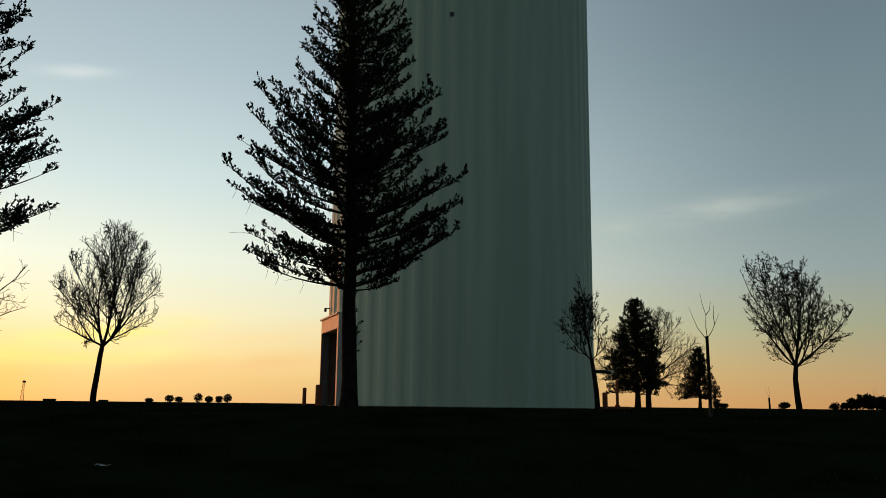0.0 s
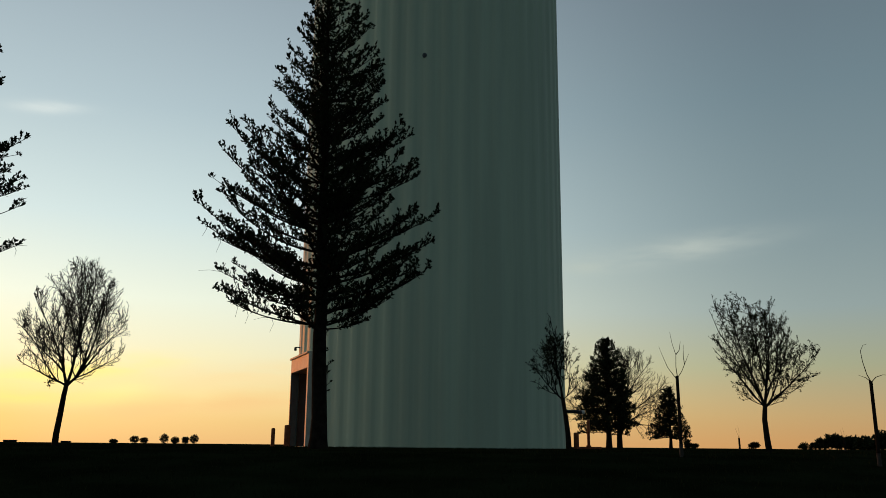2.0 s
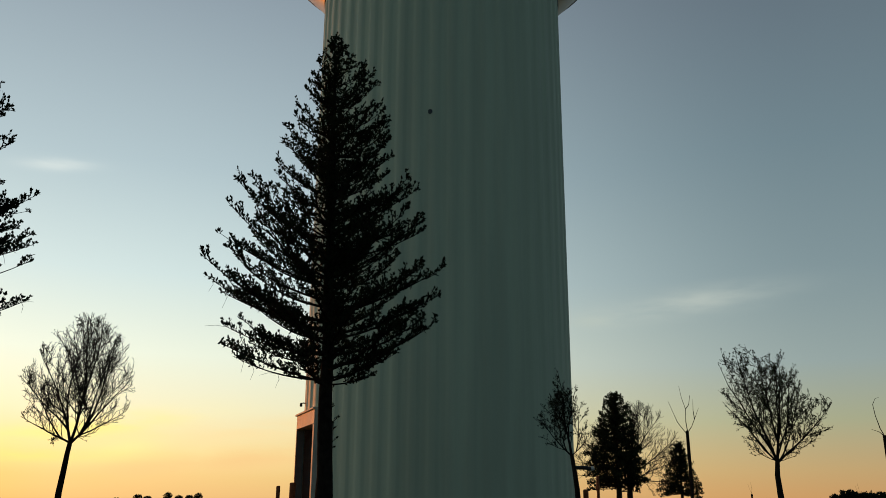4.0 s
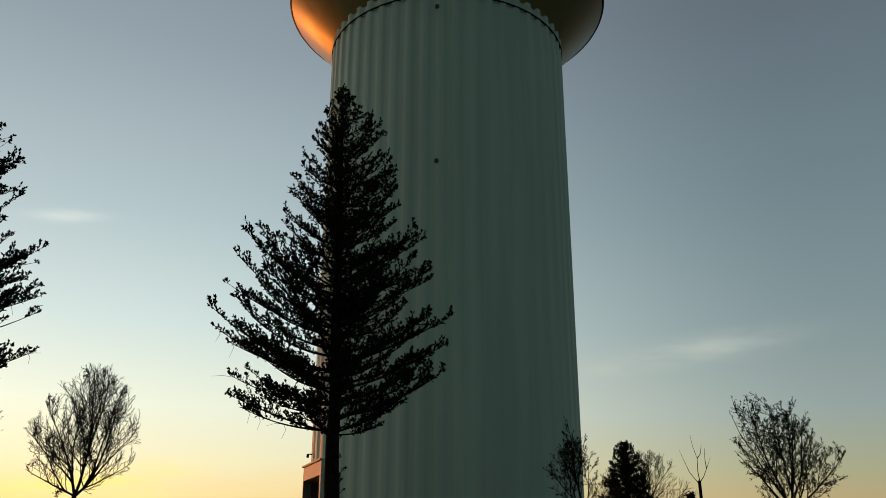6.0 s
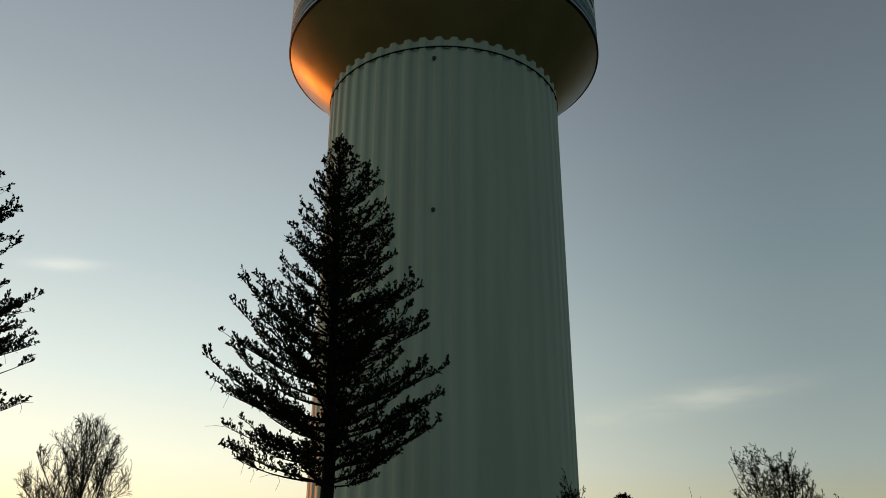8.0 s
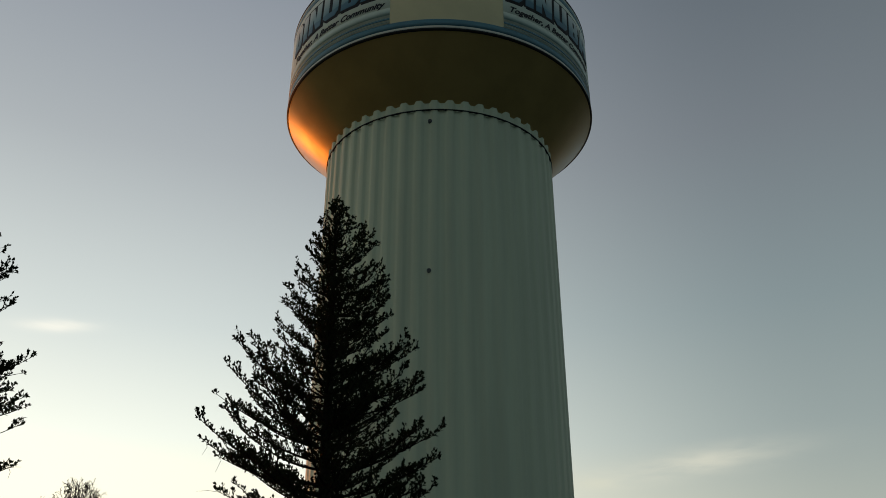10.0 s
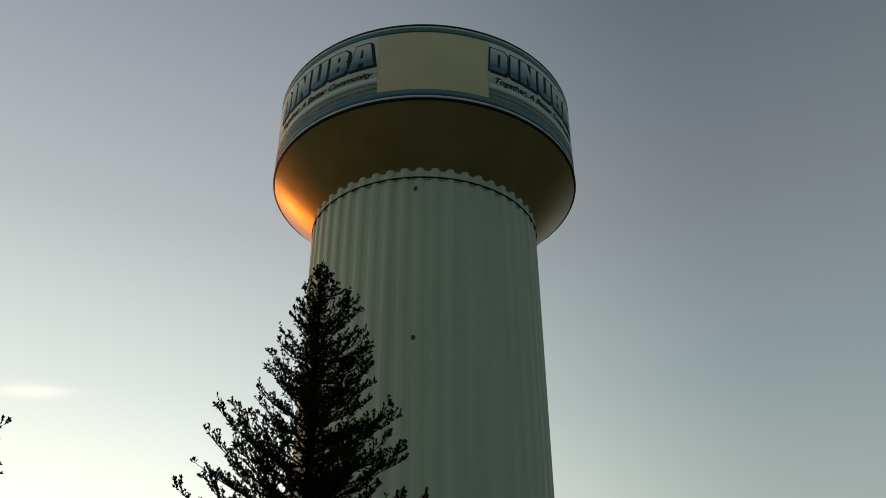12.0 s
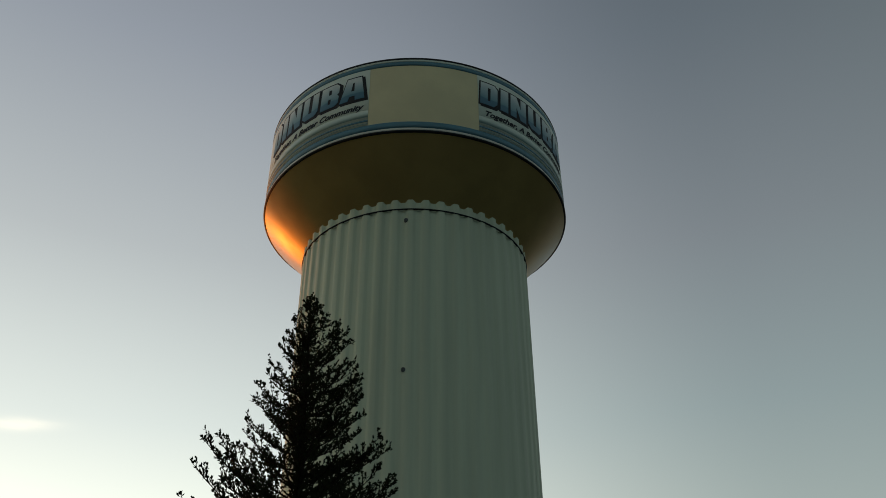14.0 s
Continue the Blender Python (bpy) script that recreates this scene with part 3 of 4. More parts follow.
    # bare hanging twigs below the crown and short shoots on the trunk
    for k in range(26):
        p, out, which, root = rnd.choice(low)
        l = rnd.uniform(0.15, 0.45)
        if k % 3:
            pts = [p, p + Vector((0.04, 0.02, -0.4 * l)), p + out * 0.06 + Vector((rnd.uniform(-0.06, 0.06), 0, -l))]
        else:
            pts = [p, p + out * l * 0.6 + Vector((0, 0, 0.03)), p + out * l * 1.2 + Vector((0, 0, rnd.uniform(-0.08, 0.08)))]
        tube(branches[which], pts, [0.006, 0.005, 0.003], 3, root=root)
    for z in (1.15, 1.3, 1.55, 1.75, 2.05, 2.5):
        w = rnd.uniform(-1.2, 0.9)
        d = Vector((math.cos(w), math.sin(w), 0.8)).normalized()
        l = rnd.uniform(0.24, 0.34)
        p = axis(z)
        tube(trunk, [p, p + d * l], [0.008, 0.004], 4, root=ring_at(z))
        sprig(trunk, leaves, p + d * l * 0.6, d, l * 0.5, size, rnd, ring_at(z))
    part("trunk", trunk, M_BARK, tree)
    for geo in branches:
        part("branch", geo, M_BARK, tree)
    part("foliage", leaves, M_NEEDLE, tree, smooth=False)
    return tree


def conifer(name, at, height, table, z_low, seed, label, trunk_r, lean=(0.0, 0.0), count=105, tuft_size=0.12, twig_len=0.37, group="", dense=1.0, rise=(0.30, 0.80), fill=0.0):
    """A dense evergreen: straight trunk, ascending branches with side twigs, foliage in small tufts.
    table: (height of the tips, reach of the branches)."""
    rnd = random.Random(seed)
    tree = thing(name, at, label, "tree", group)
    axis = lambda z: Vector((lean[0] * z / height, lean[1] * z / height, z))
    trunk = ([], [])
    zs = [-0.15, 0.0, 0.25, 0.7] + [height * k / 14 for k in range(2, 15)]
    zs = sorted(set(zs))
    tube(trunk, [axis(z) + Vector((0.02 * math.sin(z * 2.1), 0.02 * math.cos(z * 1.7), 0)) for z in zs],
         [trunk_r * (1.28 if z < 0.1 else 1.1 if z < 0.5 else 1.0) * max(0.06, (1 - z / height)) ** 0.8 for z in zs], 10)
    branches, leaves = [], ([], [])
    z_tip_low, z_tip_high = table[0][0], table[-1][0]
    for k in range(count):
        u = (k + rnd.random() ** 2) / count
        zt = z_tip_low + (z_tip_high - z_tip_low) * u ** 1.05
        gap = 0.55 + 0.5 * noise.noise(Vector((zt * 0.8, seed, k * 0.37)))
        L = reach(table, zt) * rnd.choice((1.04, 1.0, 0.95, 0.88, 0.72)) * (0.93 + 0.14 * min(1, max(0, gap)))
        w = k * 2.39996 + rnd.uniform(-0.5, 0.5)
        L *= 1 - 0.05 * math.cos(w)
        slope = rise[0] + (rise[1] - rise[0]) * (zt - z_tip_low) / (z_tip_high - z_tip_low) + rnd.uniform(-0.1, 0.08)
        zb = max(z_low + 0.25 * rnd.random(), zt - slope * L)
        out = Vector((math.cos(w), math.sin(w), 0))
        bend_s = rnd.uniform(-0.08, 0.08)
        base = axis(zb)

        def at_s(s, base=base, out=out, L=L, rz=zt - zb, b=bend_s, a=0.8 - 0.28 * min(1.0, (zt - z_tip_low) / 2.0)):
            side_d = Vector((-out.y, out.x, 0))
            return base + out * L * s + Vector((0, 0, rz * (a * s + (1 - a) * s ** 3))) + side_d * b * L * math.sin(s * 3)
        n = 8
        pts = [at_s(i / n) for i in range(n + 1)]
        r0 = 0.014 + 0.0115 * L
        limbs = ([], [])
        branches.append(limbs)
        tube(limbs, pts, [r0 * (1 - 0.85 * i / n) for i in range(n + 1)], 5)
        steps = max(4, int(L * 14 * dense))
        for i in range(steps):
            s0 = 0.12 + 0.05 * L
            s = s0 + (1 - s0) * ((i + rnd.random()) / steps) ** 0.85
            p = at_s(s)
            t = (at_s(min(1, s + 0.05)) - at_s(s - 0.05)).normalized()
            side_d = t.cross(Vector((0, 0, 1))).normalized()
            sg = 1 if i % 2 else -1
            tl = (0.12 + twig_len * (L / 2.8) ** 0.6 * (1 - abs(s - 0.5)) * rnd.uniform(0.4, 1.2)) * (1.0 if s < 0.92 else 0.6)
            d = (t * rnd.uniform(0.3, 0.9) + side_d * sg * rnd.uniform(0.1, 0.75) + Vector((0, 0, rnd.uniform(0.1, 1.2) * (0.75 + 0.7 * s)))).normalized()
            q = p + d * tl + Vector((0, 0, 0.12 * tl))
            mid = p + d * tl * 0.5
            tube(limbs, [p, mid, q], [0.010, 0.008, 0.005], 3, root=5 * round(s * n))
            m = max(2, int(tl * 12.5 * dense))
            for j in range(m):
                f = (j + 1) / m
                tuft(leaves, p.lerp(q, f), (q - p).normalized(), tuft_size, 5, rnd)
        tuft(leaves, pts[-1], (pts[-1] - pts[-2]).normalized(), tuft_size, 8, rnd)
        for i in range(int(fill * L * 10)):
            p = at_s(rnd.uniform(0.2, 1.0)) + Vector((rnd.gauss(0, 0.4 * tuft_size), rnd.gauss(0, 0.4 * tuft_size), abs(rnd.gauss(0, tuft_size))))
            tuft(leaves, p, Vector((rnd.gauss(0, 1), rnd.gauss(0, 1), rnd.gauss(0, 1))), tuft_size * 1.3, 5, rnd)
    # foliage close round the leader
    ring_at = lambda z: 10 * min(range(len(zs)), key=lambda i: abs(zs[i] - z))
    for i in range(int(330 * (height / 11.5))):
        z = z_low + 1.2 + (height - z_low - 1.2) * (i / 330 / (height / 11.5)) ** 0.72
        w = rnd.uniform(0, 6.28)
        d = Vector((math.cos(w), math.sin(w), 0.8)).normalized()
        l = 0.12 + 0.75 * (1 - z / height) * rnd.uniform(0.5, 1.2) + 0.2 * rnd.random()
        p = axis(min(z, height))
        tube(trunk, [p, p + d * l], [0.008, 0.003], 3, root=ring_at(z))
        for f in (0.35, 0.6, 0.8, 1.0):
            tuft(leaves, p + d * l * f, d, tuft_size, 5, rnd)
    tuft(leaves, axis(height), Vector((0, 0, 1)), tuft_size, 10, rnd)
    part("trunk", trunk, M_BARK, tree)
    for geo in branches:
        part("branch", geo, M_BARK, tree)
    part("foliage", leaves, M_NEEDLE, tree, smooth=False)
    return tree


def fan_tree(name, at, trunk_pts, trunk_r, outline, seed, label, stems, size=1.0, twig=0.0055, leaf=0.0, leaf_share=0.3, clumps=0, group="", upright=0.16, dense=1.0, category="tree"):
    """A young tree whose stems rise out of one fork and branch three times inside a crown.
    outline: (lean from upright in degrees, distance from the fork to the crown's edge); stems: their leans."""
    rnd = random.Random(seed)
    tree = thing(name, at, label, category, group)
    trunk, leaves, spots = ([], []), ([], []), []
    fork = len(trunk_pts) - 1
    tube(trunk, [Vector(p) for p in trunk_pts], [trunk_r * (1.25 - 0.42 * i / max(1, fork)) for i in range(fork + 1)], 10)
    part("trunk", trunk, M_BARK, tree)
    top = Vector(trunk_pts[-1])
    leans, reaches = [a for a, _ in outline], [b for _, b in outline]

    def room(p):
        """How far from the fork the crown's edge lies beyond p."""
        v = p - top
        h = math.hypot(v.x, v.y)
        lean = math.degrees(math.atan2(h, v.z))
        share = 0.5 + 0.5 * v.x / max(h, 1e-6)
        return share * float(np.interp(lean, leans, reaches)) + (1 - share) * float(np.interp(-lean, leans, reaches)) - v.length

    def aside(t, angle):
        w = rnd.uniform(0, 6.283)
        u = t.orthogonal().normalized()
        v = t.cross(u)
        return (t * math.cos(angle) + (u * math.cos(w) + v * math.sin(w)) * math.sin(angle) + Vector((0, 0, upright))).normalized()

    def shoot(geo, p, d, length, r0, r1, level, root):
        """One shoot, bending upwards, with its own side shoots."""
        steps = (9, 6, 4, 2)[level]
        pts, ways, first = [p], [d], len(geo[0])
        sway = (0.07, 0.13, 0.2, 0.25)[level]
        for i in range(steps):
            d = (d + Vector((rnd.gauss(0, sway), rnd.gauss(0, sway), rnd.gauss(0.0, sway) + (0.022, 0.05, 0.10, 0.1)[level]))).normalized()
            q = pts[-1] + d * length / steps
            if level and i > 0 and room(q) < -0.12 * size * rnd.random():
                break
            pts.append(q)
            ways.append(d)
        n = len(pts) - 1
        sides = (7, 5, 3, 3)[level]
        tube(geo, pts, [max(r1, r0 + (r1 - r0) * (i / n) ** 0.75) for i in range(n + 1)], sides, root)
        if leaf and level >= 2:
            for p2 in pts[1:]:
                if rnd.random() < leaf_share:
                    tuft(leaves, p2, d, leaf * rnd.uniform(0.7, 1.2), 3, rnd)
        if level == 3:
            return pts
        spots.append(pts[-1])
        length = (pts[-1] - pts[0]).length
        count = max(1, round(dense * length / size * (6.5, 9.5, 13.0)[level] + rnd.random()))
        for k in range(count):
            q = (0.12, 0.15, 0.2)[level] + (0.88, 0.85, 0.8)[level] * (k + rnd.random()) / count
            i = min(n - 1, int(q * n))
            p2 = pts[i].lerp(pts[i + 1], q * n - i)
            d2 = aside(ways[i + 1], radians(rnd.uniform(28, 62)))
            if level == 0:
                l2 = min(length * rnd.uniform(0.34, 0.7) * (1.15 - 0.65 * q), max(0.2 * size, room(p2 + d2 * 0.3 * size) + 0.3 * size))
            else:
                l2 = size * (rnd.uniform(0.16, 0.46) if level == 1 else rnd.uniform(0.05, 0.14)) * (1.15 - 0.45 * q)
            here = r0 + (r1 - r0) * q ** 0.75
            shoot(geo, p2, d2, l2, max(twig, here * 0.55) if level < 1 else twig, twig * (0.85 if level < 1 else 0.6), level + 1, first + sides * round(q * n))
        return pts

    # a few leading stems leave the fork itself, the others leave those a little higher up
    order = sorted(range(len(stems)), key=lambda k: (k % 3 != 1, k))
    leaders = []
    for k in order:
        a = radians(stems[k] * 1.06)
        turn = rnd.uniform(-0.9, 0.9) if k % 2 else rnd.uniform(-0.3, 0.3)
        d = Vector((math.sin(a) * math.cos(turn), math.sin(abs(a)) * math.sin(turn) + 0.12 * rnd.uniform(-1, 1), math.cos(a))).normalized()
        length = (room(top + d * 0.01) + 0.01) * rnd.uniform(0.95, 1.05)
        start, tip = top - Vector((0, 0, 0.06 * size)), top + d * length
        if k % 3 != 1:
            host = min(leaders, key=lambda pts: (pts[-1] - tip).length)
            q = rnd.uniform(0.4, 2.6) * min(1.0, length / (host[-1] - host[0]).length)
            start = host[int(q)].lerp(host[int(q) + 1], q % 1)
        way = tip - start
        geo = ([], [])
        pts = shoot(geo, start, (way.normalized() - Vector((0, 0, 0.06))).normalized(), way.length, min(0.62 * trunk_r, 0.011 * size + 0.013 * way.length) * (1.0 if k % 3 == 1 else 0.75), twig, 0, -1)
        if k % 3 == 1:
            leaders.append(pts)
        part("branch", geo, M_BARK, tree)
    for _ in range(clumps):
        c = rnd.choice(spots)
        for _ in range(9):
            tuft(leaves, c + Vector((rnd.gauss(0, 0.04), rnd.gauss(0, 0.04), rnd.gauss(0, 0.06))), Vector((0, 0, 1)), 0.09, 4, rnd)
    if leaves[0]:
        part("leaves", leaves, M_LEAF, tree, smooth=False)
    return tree


def base_at(az, d):
    p = place(az, d)
    p.z = ground_z(p.x, p.y) - 0.02
    return p


# the conifer before the tower, and a larger one of its kind further aside
tall_conifer("conifer", base_at(6.06, 20.0), 11.7,
             [(2.9, 2.4), (3.4, 2.62), (4.5, 2.75), (5.1, 2.82), (5.6, 2.85), (6.3, 2.6), (7.2, 2.42), (7.55, 2.2), (7.75, 1.5), (8.2, 1.25), (8.9, 1.4), (9.2, 0.95), (10.0, 0.86), (11.0, 0.36), (11.6, 0.08)],
             [(2.9, 1.6), (3.4, 1.95), (4.1, 2.45), (4.7, 2.72), (5.5, 2.6), (5.8, 2.2), (6.7, 2.33), (7.3, 2.2), (7.7, 1.75), (8.4, 1.53), (9.1, 1.54), (9.7, 1.22), (10.5, 1.0), (11.1, 0.65), (11.6, 0.1)],
             2.78, 5, "tall dark conifer with upswept branches on the grass", 0.188, lean=(-0.2, 0.0), group="conifers")
SECOND_REACH = [(3.4, 2.35), (4.1, 2.55), (4.9, 2.8), (6.0, 2.5), (6.8, 2.25), (7.8, 2.05), (8.5, 1.78), (8.9, 1.48), (9.6, 1.05), (10.6, 0.7), (11.8, 0.1)]
tall_conifer("conifer", base_at(32.0, 20.5), 11.9, SECOND_REACH, SECOND_REACH, 3.1, 11,
             "second tall dark conifer with open upswept branches", 0.2, group="conifers", whorls=24)

# young deciduous trees on the bank's crest
fan_tree("bare_tree", base_at(21.75, 22.0), [(0, 0, -0.1), (0.01, 0, 0.3), (0.06, 0, 0.8), (0.09, 0, 1.15), (0.13, 0, 1.45)], 0.06,
         [(-80, 0.45), (-62, 1.25), (-54, 1.3), (-40, 1.8), (-28, 2.15), (-16, 2.5), (-8, 2.85), (0, 3.05), (8, 2.95), (17, 2.7), (27, 2.4), (37, 2.0), (52, 1.6), (61, 1.35), (72, 0.8), (85, 0.3)], 3,
         "bare rounded young tree leaning slightly", stems=(-74, -58, -44, -31, -19, -9, 1, 10, 20, 31, 43, 57, 72), clumps=9, leaf=0.045, leaf_share=0.1, upright=0.26, group="bare young trees")
fan_tree("bare_tree", base_at(29.8, 22.5), [(0, 0, -0.1), (0, 0, 0.5), (-0.03, 0, 1.1), (0, 0, 1.5)], 0.09,
         [(-92, 1.2), (-75, 1.55), (-60, 1.8), (-42, 2.2), (-20, 2.4), (0, 2.5), (20, 2.4), (42, 2.2), (60, 1.8), (75, 1.55), (92, 1.2)], 8,
         "bare young tree with a spreading crown", stems=(-80, -60, -38, -14, 10, 34, 56, 76), dense=0.55, upright=0.08, group="bare young trees")
fan_tree("leafy_tree", base_at(-22.32, 26.0), [(0, 0, -0.1), (-0.05, 0, 0.4), (-0.08, 0, 0.9), (-0.04, 0, 1.3)], 0.072,
         [(-78, 0.6), (-68, 1.05), (-52, 1.5), (-45, 1.35), (-35, 2.5), (-27, 2.45), (-22, 3.35), (-15, 3.45), (-9, 3.0), (-4, 2.75), (1, 3.0), (6, 2.45), (11, 2.75), (17, 2.5), (24, 2.05), (34, 2.0), (44, 2.3), (52, 1.65), (60, 1.75), (68, 1.2), (80, 0.5)], 21,
         "irregular young tree with small sparse leaves", stems=(-70, -52, -35, -23, -15, -6, 2, 11, 19, 32, 44, 60, 74), leaf=0.075, leaf_share=0.32, dense=0.88, group="leafy young trees")
fan_tree("leafy_tree", base_at(-10.15, 30.0), [(0, 0, -0.1), (-0.03, 0, 0.6), (-0.1, 0, 1.2), (-0.18, 0, 1.75)], 0.078,
         [(-80, 0.6), (-64, 1.15), (-52, 1.3), (-46, 1.8), (-36, 1.6), (-25, 2.05), (-17, 2.1), (-9, 2.8), (-3, 1.9), (4, 2.4), (10, 1.4), (20, 1.75), (32, 1.15), (55, 0.6), (85, 0.3)], 33,
         "leaning young tree with small sparse leaves", stems=(-66, -47, -27, -18, -9, 3, 20, 44), size=1.05, twig=0.0065, leaf=0.085, leaf_share=0.3, upright=0.26, dense=0.85, group="leafy young trees")

# the clump beyond the tower
conifer("evergreen_tree", base_at(-12.68, 60.0), 7.3, [(0.95, 1.9), (1.6, 2.2), (2.6, 2.15), (3.4, 1.95), (4.2, 1.6), (5.0, 1.3), (6.0, 1.1), (6.8, 0.85), (7.25, 0.3)], 0.6, 41,
        "dense dark evergreen with two trunks", 0.2, count=110, tuft_size=0.17, twig_len=0.42, dense=0.85, rise=(-0.05, 0.35), fill=0.75)
fan_tree("bare_tree", base_at(-13.35, 62.0), [(0, 0, -0.1), (0, 0, 0.8), (0.05, 0, 1.5), (0.1, 0, 1.9)], 0.17,
         [(-60, 3.0), (-48, 3.8), (-35, 4.4), (-20, 4.7), (-8, 4.9), (4, 5.1), (14, 5.2), (28, 5.1), (38, 4.4), (50, 4.2), (62, 4.7), (75, 4.2), (88, 2.8)], 45,
         "large bare spreading tree behind an evergreen", stems=(-55, -40, -25, -12, 0, 10, 22, 35, 50, 63, 78), size=1.9, twig=0.010, upright=0.2)
fan_tree("bare_tree", base_at(-12.72, 64.0), [(0, 0, -0.1), (0, 0, 0.8), (-0.1, 0, 1.6)], 0.12,
         [(-75, 3.2), (-55, 3.8), (-35, 4.0), (-15, 4.2), (5, 4.0), (20, 3.0)], 47,
         "bare tree beside a dense evergreen", stems=(-68, -50, -33, -18, -4, 12), size=1.9, twig=0.010, upright=0.2)
conifer("evergreen_tree", base_at(-16.5, 65.0), 4.3, [(0.6, 1.55), (1.0, 1.7), (1.6, 1.35), (2.4, 1.05), (3.2, 0.75), (3.8, 0.5), (4.2, 0.15)], 0.45, 52,
        "small dark cone-shaped evergreen", 0.12, count=75, tuft_size=0.16, twig_len=0.38, dense=0.85, rise=(-0.1, 0.35), fill=0.6)


def staked_sapling(az, d, height, whips, label, r=0.034):
    """A newly planted tree: a straight trunk cut off square with a few bare whips at its top."""
    at = base_at(az, d)
    tree = thing("sapling", at, label, "tree", "staked saplings")
    part("trunk", tube(([], []), [(0, 0, -0.05), (0.0, 0, height * 0.4), (-0.01, 0, height - 0.01), (-0.01, 0, height)], [r, r * 0.95, r * 0.85, r * 0.8], 8), M_BARK, tree)
    part("trunk_guard", tube(([], []), [(0, 0, -0.03), (0, 0, height * 0.16)], [r * 1.12, r * 1.08], 10), M_BARK_PALE, tree, "pale sleeve round the trunk's foot")
    for pts in whips:
        n = len(pts)
        part("whip", tube(([], []), [Vector((x * 1.1, y, height + z * 1.12)) for x, y, z in pts], [0.009 * (1 - 0.7 * i / (n - 1)) for i in range(n)], 5), M_BARK, tree)
    return tree


staked_sapling(-17.12, 17.2, 1.52, [[(-0.01, 0, -0.06), (-0.06, 0, 0.0), (-0.16, 0.02, 0.14), (-0.23, 0.03, 0.32), (-0.3, 0.03, 0.5)], [(0, 0, -0.03), (-0.02, 0, 0.15), (-0.01, 0, 0.36), (-0.07, 0, 0.56), (-0.1, 0, 0.75)],
                                    [(0.0, 0, -0.03), (0.08, 0.02, 0.07), (0.16, 0.02, 0.24), (0.22, 0.01, 0.38)], [(0.14, 0.02, 0.2), (0.12, 0, 0.34), (0.13, 0.0, 0.53)], [(-0.01, 0, 0.36), (0.06, 0.03, 0.44), (0.09, 0.03, 0.6)]],
               "staked sapling with bare whips above a straight trunk")
staked_sapling(-28.25, 17.0, 1.47, [[(0, 0, -0.02), (-0.06, 0, 0.1), (-0.11, 0, 0.3), (-0.13, 0, 0.47), (-0.08, 0, 0.56), (-0.02, 0, 0.58)], [(0, 0, -0.02), (0.08, 0, 0.06), (0.2, 0, 0.1), (0.34, 0, 0.09)],
                                    [(0, 0, -0.02), (-0.08, 0, 0.05), (-0.2, 0, 0.09)]],
               "staked sapling with drooping bare whips")
for az, d in ((-20.6, 55.0), (-26.5, 60.0)):
    staked_sapling(az, d, 0.75, [[(0, 0, 0), (-0.1, 0, 0.25), (-0.18, 0, 0.5)], [(0, 0, 0), (0.02, 0, 0.3), (-0.04, 0, 0.62)]], "distant thin bare sapling", 0.06)


# ---- fittings by the tower ----
def bollard(az, d, h, r, label):
    at = base_at(az, d)
    ob = thing("bollard", at, label, "bollard", "bollards by the tower")
    bm = revolve([(r, -0.05), (r, h - 0.05), (r * 0.8, h - 0.01), (0.01, h)], 16)
    part("post", bm, M_RUST, ob)
    part("collar", revolve([(r * 1.5, -0.05), (r * 1.5, 0.03), (r * 1.02, 0.05)], 16), M_RUST, ob)


bollard(8.92, 38.5, 0.80, 0.085, "rust-red steel bollard before the tower's doorway")
bollard(8.03, 39.0, 0.95, 0.13, "rust-red steel bollard beside the tower's doorway")
bollard(-10.62, 44.0, 0.82, 0.13, "dark steel bollard beside the tower")


def pipe_stand():
    ob = thing("pipe_stand", base_at(-11.4, 46.0), "slim rust-red standpipe on a low base", "standpipe")
    part("base", box(bmesh.new(), (-0.55, -0.3, -0.05), (0.6, 0.3, 0.14), 0.02), M_RUST, ob, smooth=False)
    part("pipe", tube(([], []), [(0, 0, 0.14), (0, 0, 1.5)], [0.075, 0.075], 10), M_RUST, ob)
    part("flange", revolve([(0.13, 0.14), (0.13, 0.2), (0.06, 0.22)], 14), M_RUST, ob)
    ob2 = thing("overflow_pipe", place(-10.2, 43.0, 1.72), "dark pipe jutting from the tower with a pale end", "pipe")
    part("pipe_run", tube(([], []), [(-0.75, 0, 0.06), (0.3, 0, 0.04), (0.62, 0, 0.0)], [0.085, 0.09, 0.1], 10), M_BLACK, ob2)
    part("pipe_end", tube(([], []), [(0.62, 0, 0.0), (0.76, 0, 0.03)], [0.105, 0.09], 10), M_STEEL, ob2)


pipe_stand()


# ---- far field ----
def orchard_tree(az, d, h, w, seed):
    rnd = random.Random(seed)
    ob = thing("orchard_tree", base_at(az, d), "far round orchard tree in silhouette", "tree", "far orchard trees")
    part("trunk", tube(([], []), [(0, 0, -0.1), (0.03, 0, h * 0.35)], [0.09, 0.07], 6), M_BARK, ob)
    leaves = ([], [])
    for _ in range(260):
        v = Vector((rnd.gauss(0, 1), rnd.gauss(0, 1), rnd.gauss(0, 1))).normalized() * rnd.random() ** 0.4
        p = Vector((v.x * w / 2, v.y * w / 2, h * 0.5 + v.z * h * 0.44)) + Vector((rnd.gauss(0, 0.05), rnd.gauss(0, 0.05), rnd.gauss(0, 0.05)))
        tuft(leaves, p, v, 0.42, 5, rnd)
    part("crown", leaves, M_NEEDLE, ob, smooth=False)


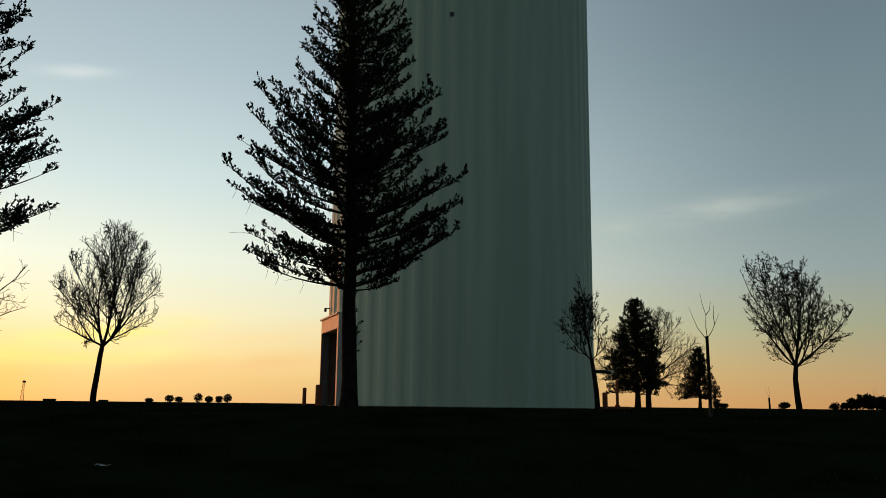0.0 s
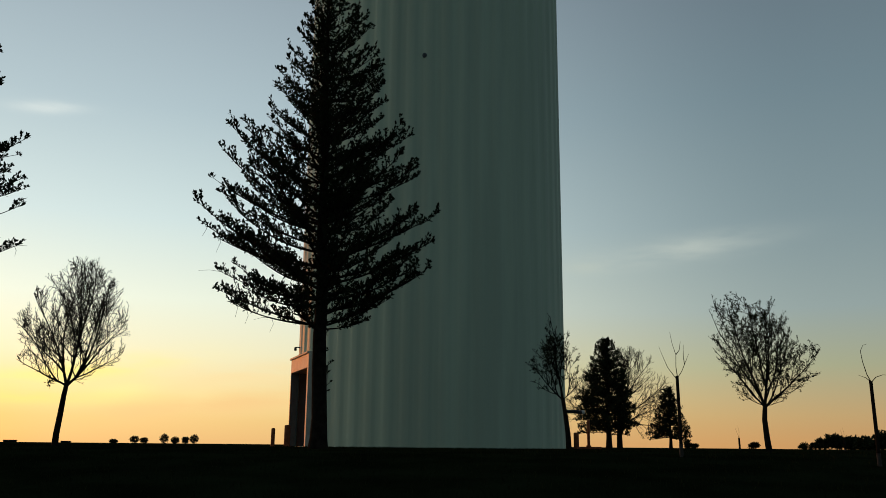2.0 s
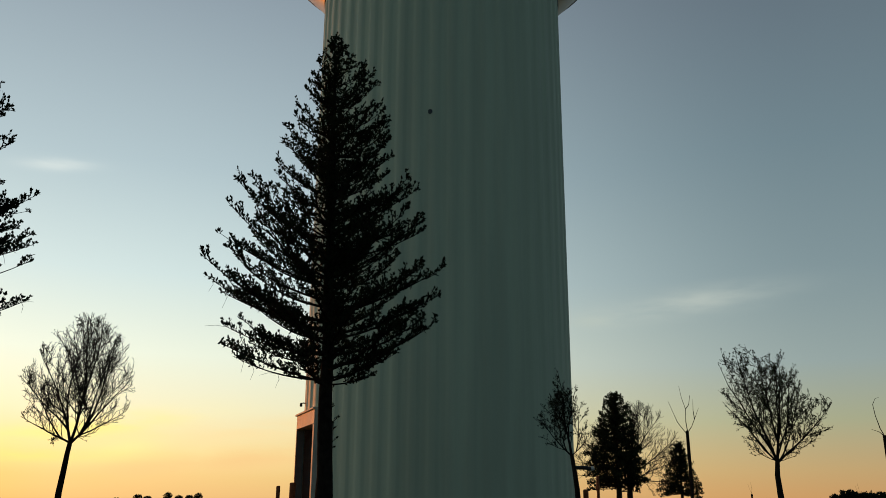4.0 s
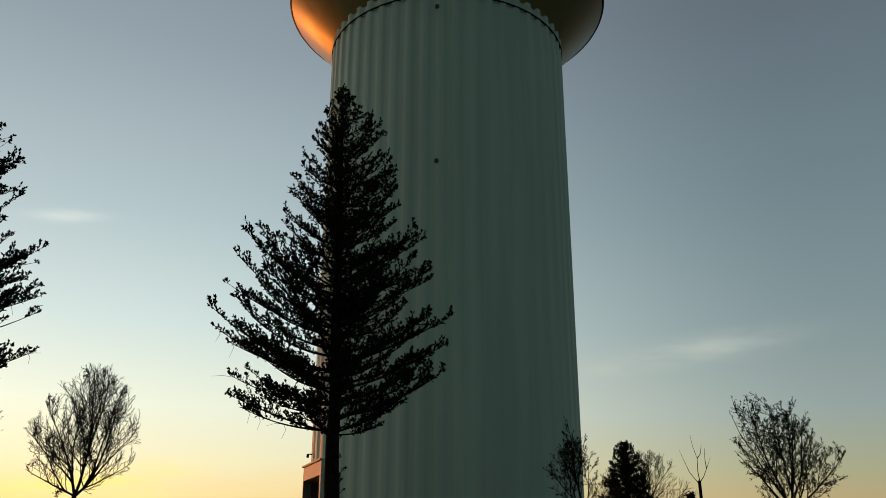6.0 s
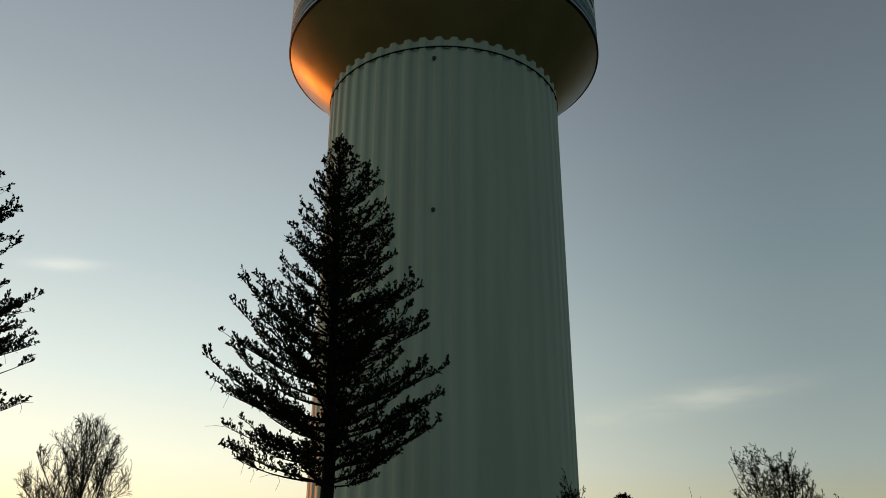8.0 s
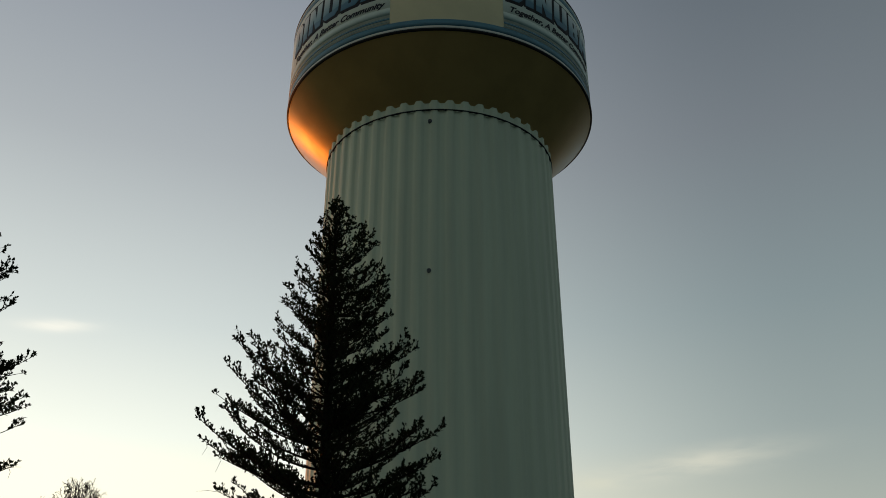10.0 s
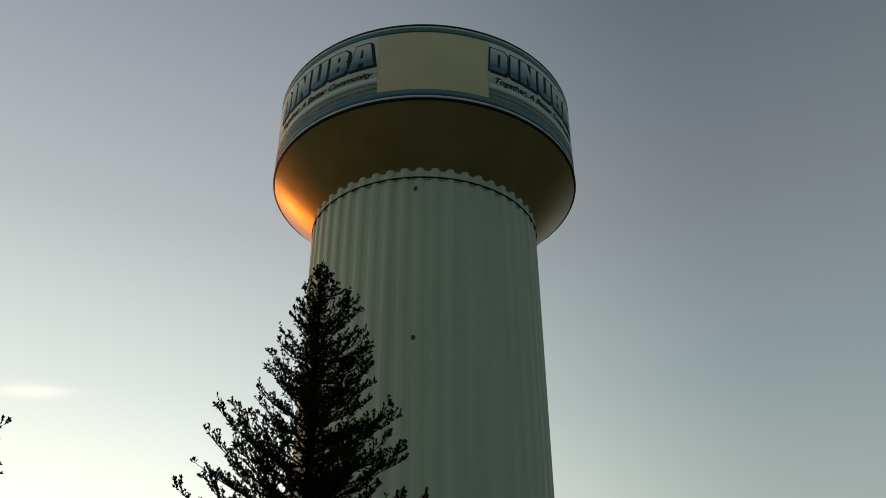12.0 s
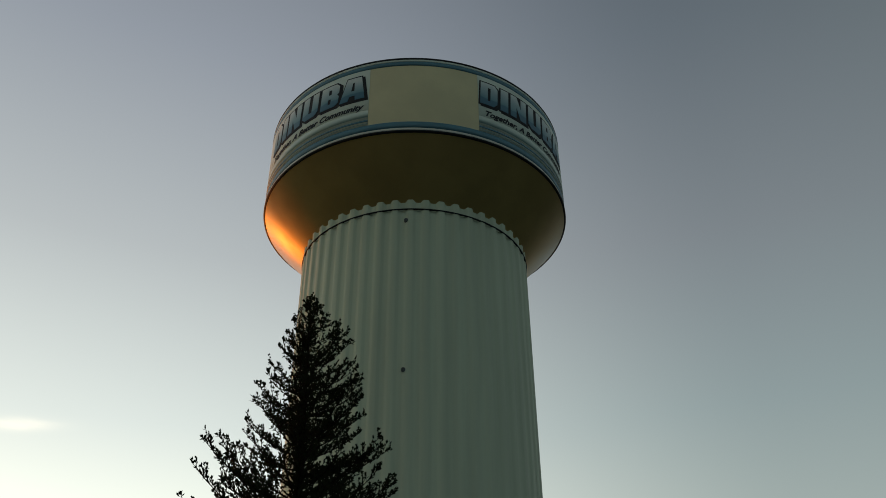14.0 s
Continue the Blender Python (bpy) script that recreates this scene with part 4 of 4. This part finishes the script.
for i, (az, h, w) in enumerate(((18.62, 1.0, 1.8), (17.42, 2.0, 2.3), (16.85, 1.6, 2.0), (15.68, 2.6, 2.2), (15.02, 1.8, 2.1), (14.40, 2.0, 2.0), (13.88, 2.5, 2.2))):
    orchard_tree(az - 0.13, 240.0 + 4 * (i % 3), h, w, 70 + i)


def shrub(az, d, h, w, seed, label="dark far shrub in silhouette"):
    rnd = random.Random(seed)
    ob = thing("shrub", base_at(az, d), label, "shrub", "far shrubs")
    stem, leaves = ([], []), ([], [])
    for k in range(5):
        a = rnd.uniform(0, 6.28)
        tube(stem, [(0, 0, -0.1), (0.2 * w * math.cos(a), 0.2 * w * math.sin(a), h * 0.6)], [0.05, 0.02], 4)
    lumps = [(Vector((rnd.uniform(-0.36, 0.36) * w, rnd.uniform(-0.3, 0.3) * w, h * rnd.uniform(0.3, 0.68))), rnd.uniform(0.2, 0.34)) for _ in range(7)]
    for c, s in lumps:
        for _ in range(90):
            v = Vector((rnd.gauss(0, 1), rnd.gauss(0, 1), rnd.gauss(0, 1))).normalized() * rnd.random() ** 0.4
            tuft(leaves, c + Vector((v.x * w * s, v.y * w * s, v.z * h * s)), v, 0.085 * (w + h), 5, rnd)
    part("stems", stem, M_BARK, ob)
    part("crown", leaves, M_NEEDLE, ob, smooth=False)


for i, (az, d, h, w) in enumerate(((-17.62, 90, 0.95, 0.9), (-17.95, 92, 0.6, 0.6), (-21.45, 90, 0.75, 1.0), (-24.3, 140, 1.1, 1.5), (-24.9, 140, 1.3, 1.4), (-25.7, 140, 2.5, 4.0), (-26.7, 142, 2.2, 4.2), (-27.8, 138, 2.3, 4.2),
                                   (-28.7, 140, 2.8, 4.2), (-29.8, 140, 3.1, 4.4), (-31.2, 142, 2.9, 4.4))):
    shrub(az, d, h, w, 90 + i)


def far_mast():
    ob = thing("lattice_mast", base_at(25.6, 380), "distant lattice mast on the horizon", "mast")
    geo = ([], [])
    H = 8.0
    for sx, sy in ((-1, -1), (1, -1), (0, 1)):
        tube(geo, [(sx * 0.7, sy * 0.7, -0.1), (sx * 0.22, sy * 0.22, H)], [0.1, 0.08], 4)
    for k in range(7):
        z0, z1 = H * k / 7, H * (k + 1) / 7
        w0, w1 = 0.7 - 0.48 * k / 7, 0.7 - 0.48 * (k + 1) / 7
        tube(geo, [(-w0, -w0, z0), (w1, -w1, z1)], [0.06, 0.06], 3)
        tube(geo, [(w0, -w0, z0), (-w1, -w1, z1)], [0.06, 0.06], 3)
    part("frame", geo, M_BLACK, ob)
    part("head", box(bmesh.new(), (-0.55, -0.4, H - 1.0), (0.55, 0.4, H - 0.3), 0.05), M_BLACK, ob)


far_mast()


def far_shed(az, d, w, h):
    ob = thing("shed", base_at(az, d), "low distant farm shed on the horizon", "shed", "far sheds")
    part("wall", box(bmesh.new(), (-w / 2, -0.8, -0.2), (w / 2, 0.8, h * 0.7), 0.02), M_BARK, ob, smooth=False)
    bm = bmesh.new()
    vs = [bm.verts.new(p) for p in ((-w / 2 - 0.3, -1.0, h * 0.7), (w / 2 + 0.3, -1.0, h * 0.7), (w / 2 + 0.3, 1.0, h * 0.7), (-w / 2 - 0.3, 1.0, h * 0.7), (-w / 2 - 0.3, 0, h), (w / 2 + 0.3, 0, h))]
    for f in ((0, 1, 5, 4), (2, 3, 4, 5), (0, 4, 3), (1, 2, 5), (0, 3, 2, 1)):
        bm.faces.new([vs[i] for i in f])
    part("roof", bm, M_BARK, ob, smooth=False)


far_shed(24.15, 300, 3.4, 0.75)
far_shed(21.15, 310, 2.6, 0.6)
far_shed(27.6, 300, 5.0, 0.9)


def litter():
    p = base_at(20.9, 10.9)
    p.z += 0.03
    bm = bmesh.new()
    rnd = random.Random(2)
    grid = [[bm.verts.new((0.19 * (i / 6 - 0.5), 0.11 * (j / 3 - 0.5) + 0.02 * math.sin(i), 0.018 + 0.02 * rnd.random() + 0.01 * math.sin(i * 1.3))) for j in range(4)] for i in range(7)]
    for a, b in zip(grid, grid[1:]):
        for j in range(3):
            bm.faces.new((a[j], b[j], b[j + 1], a[j + 1]))
    bmesh.ops.solidify(bm, geom=bm.faces[:], thickness=0.003)
    ob = part("paper_scrap", bm, M_PAPER)
    ob.location = p
    tagged(ob, "crumpled white paper scrap on dark grass", "litter")


litter()
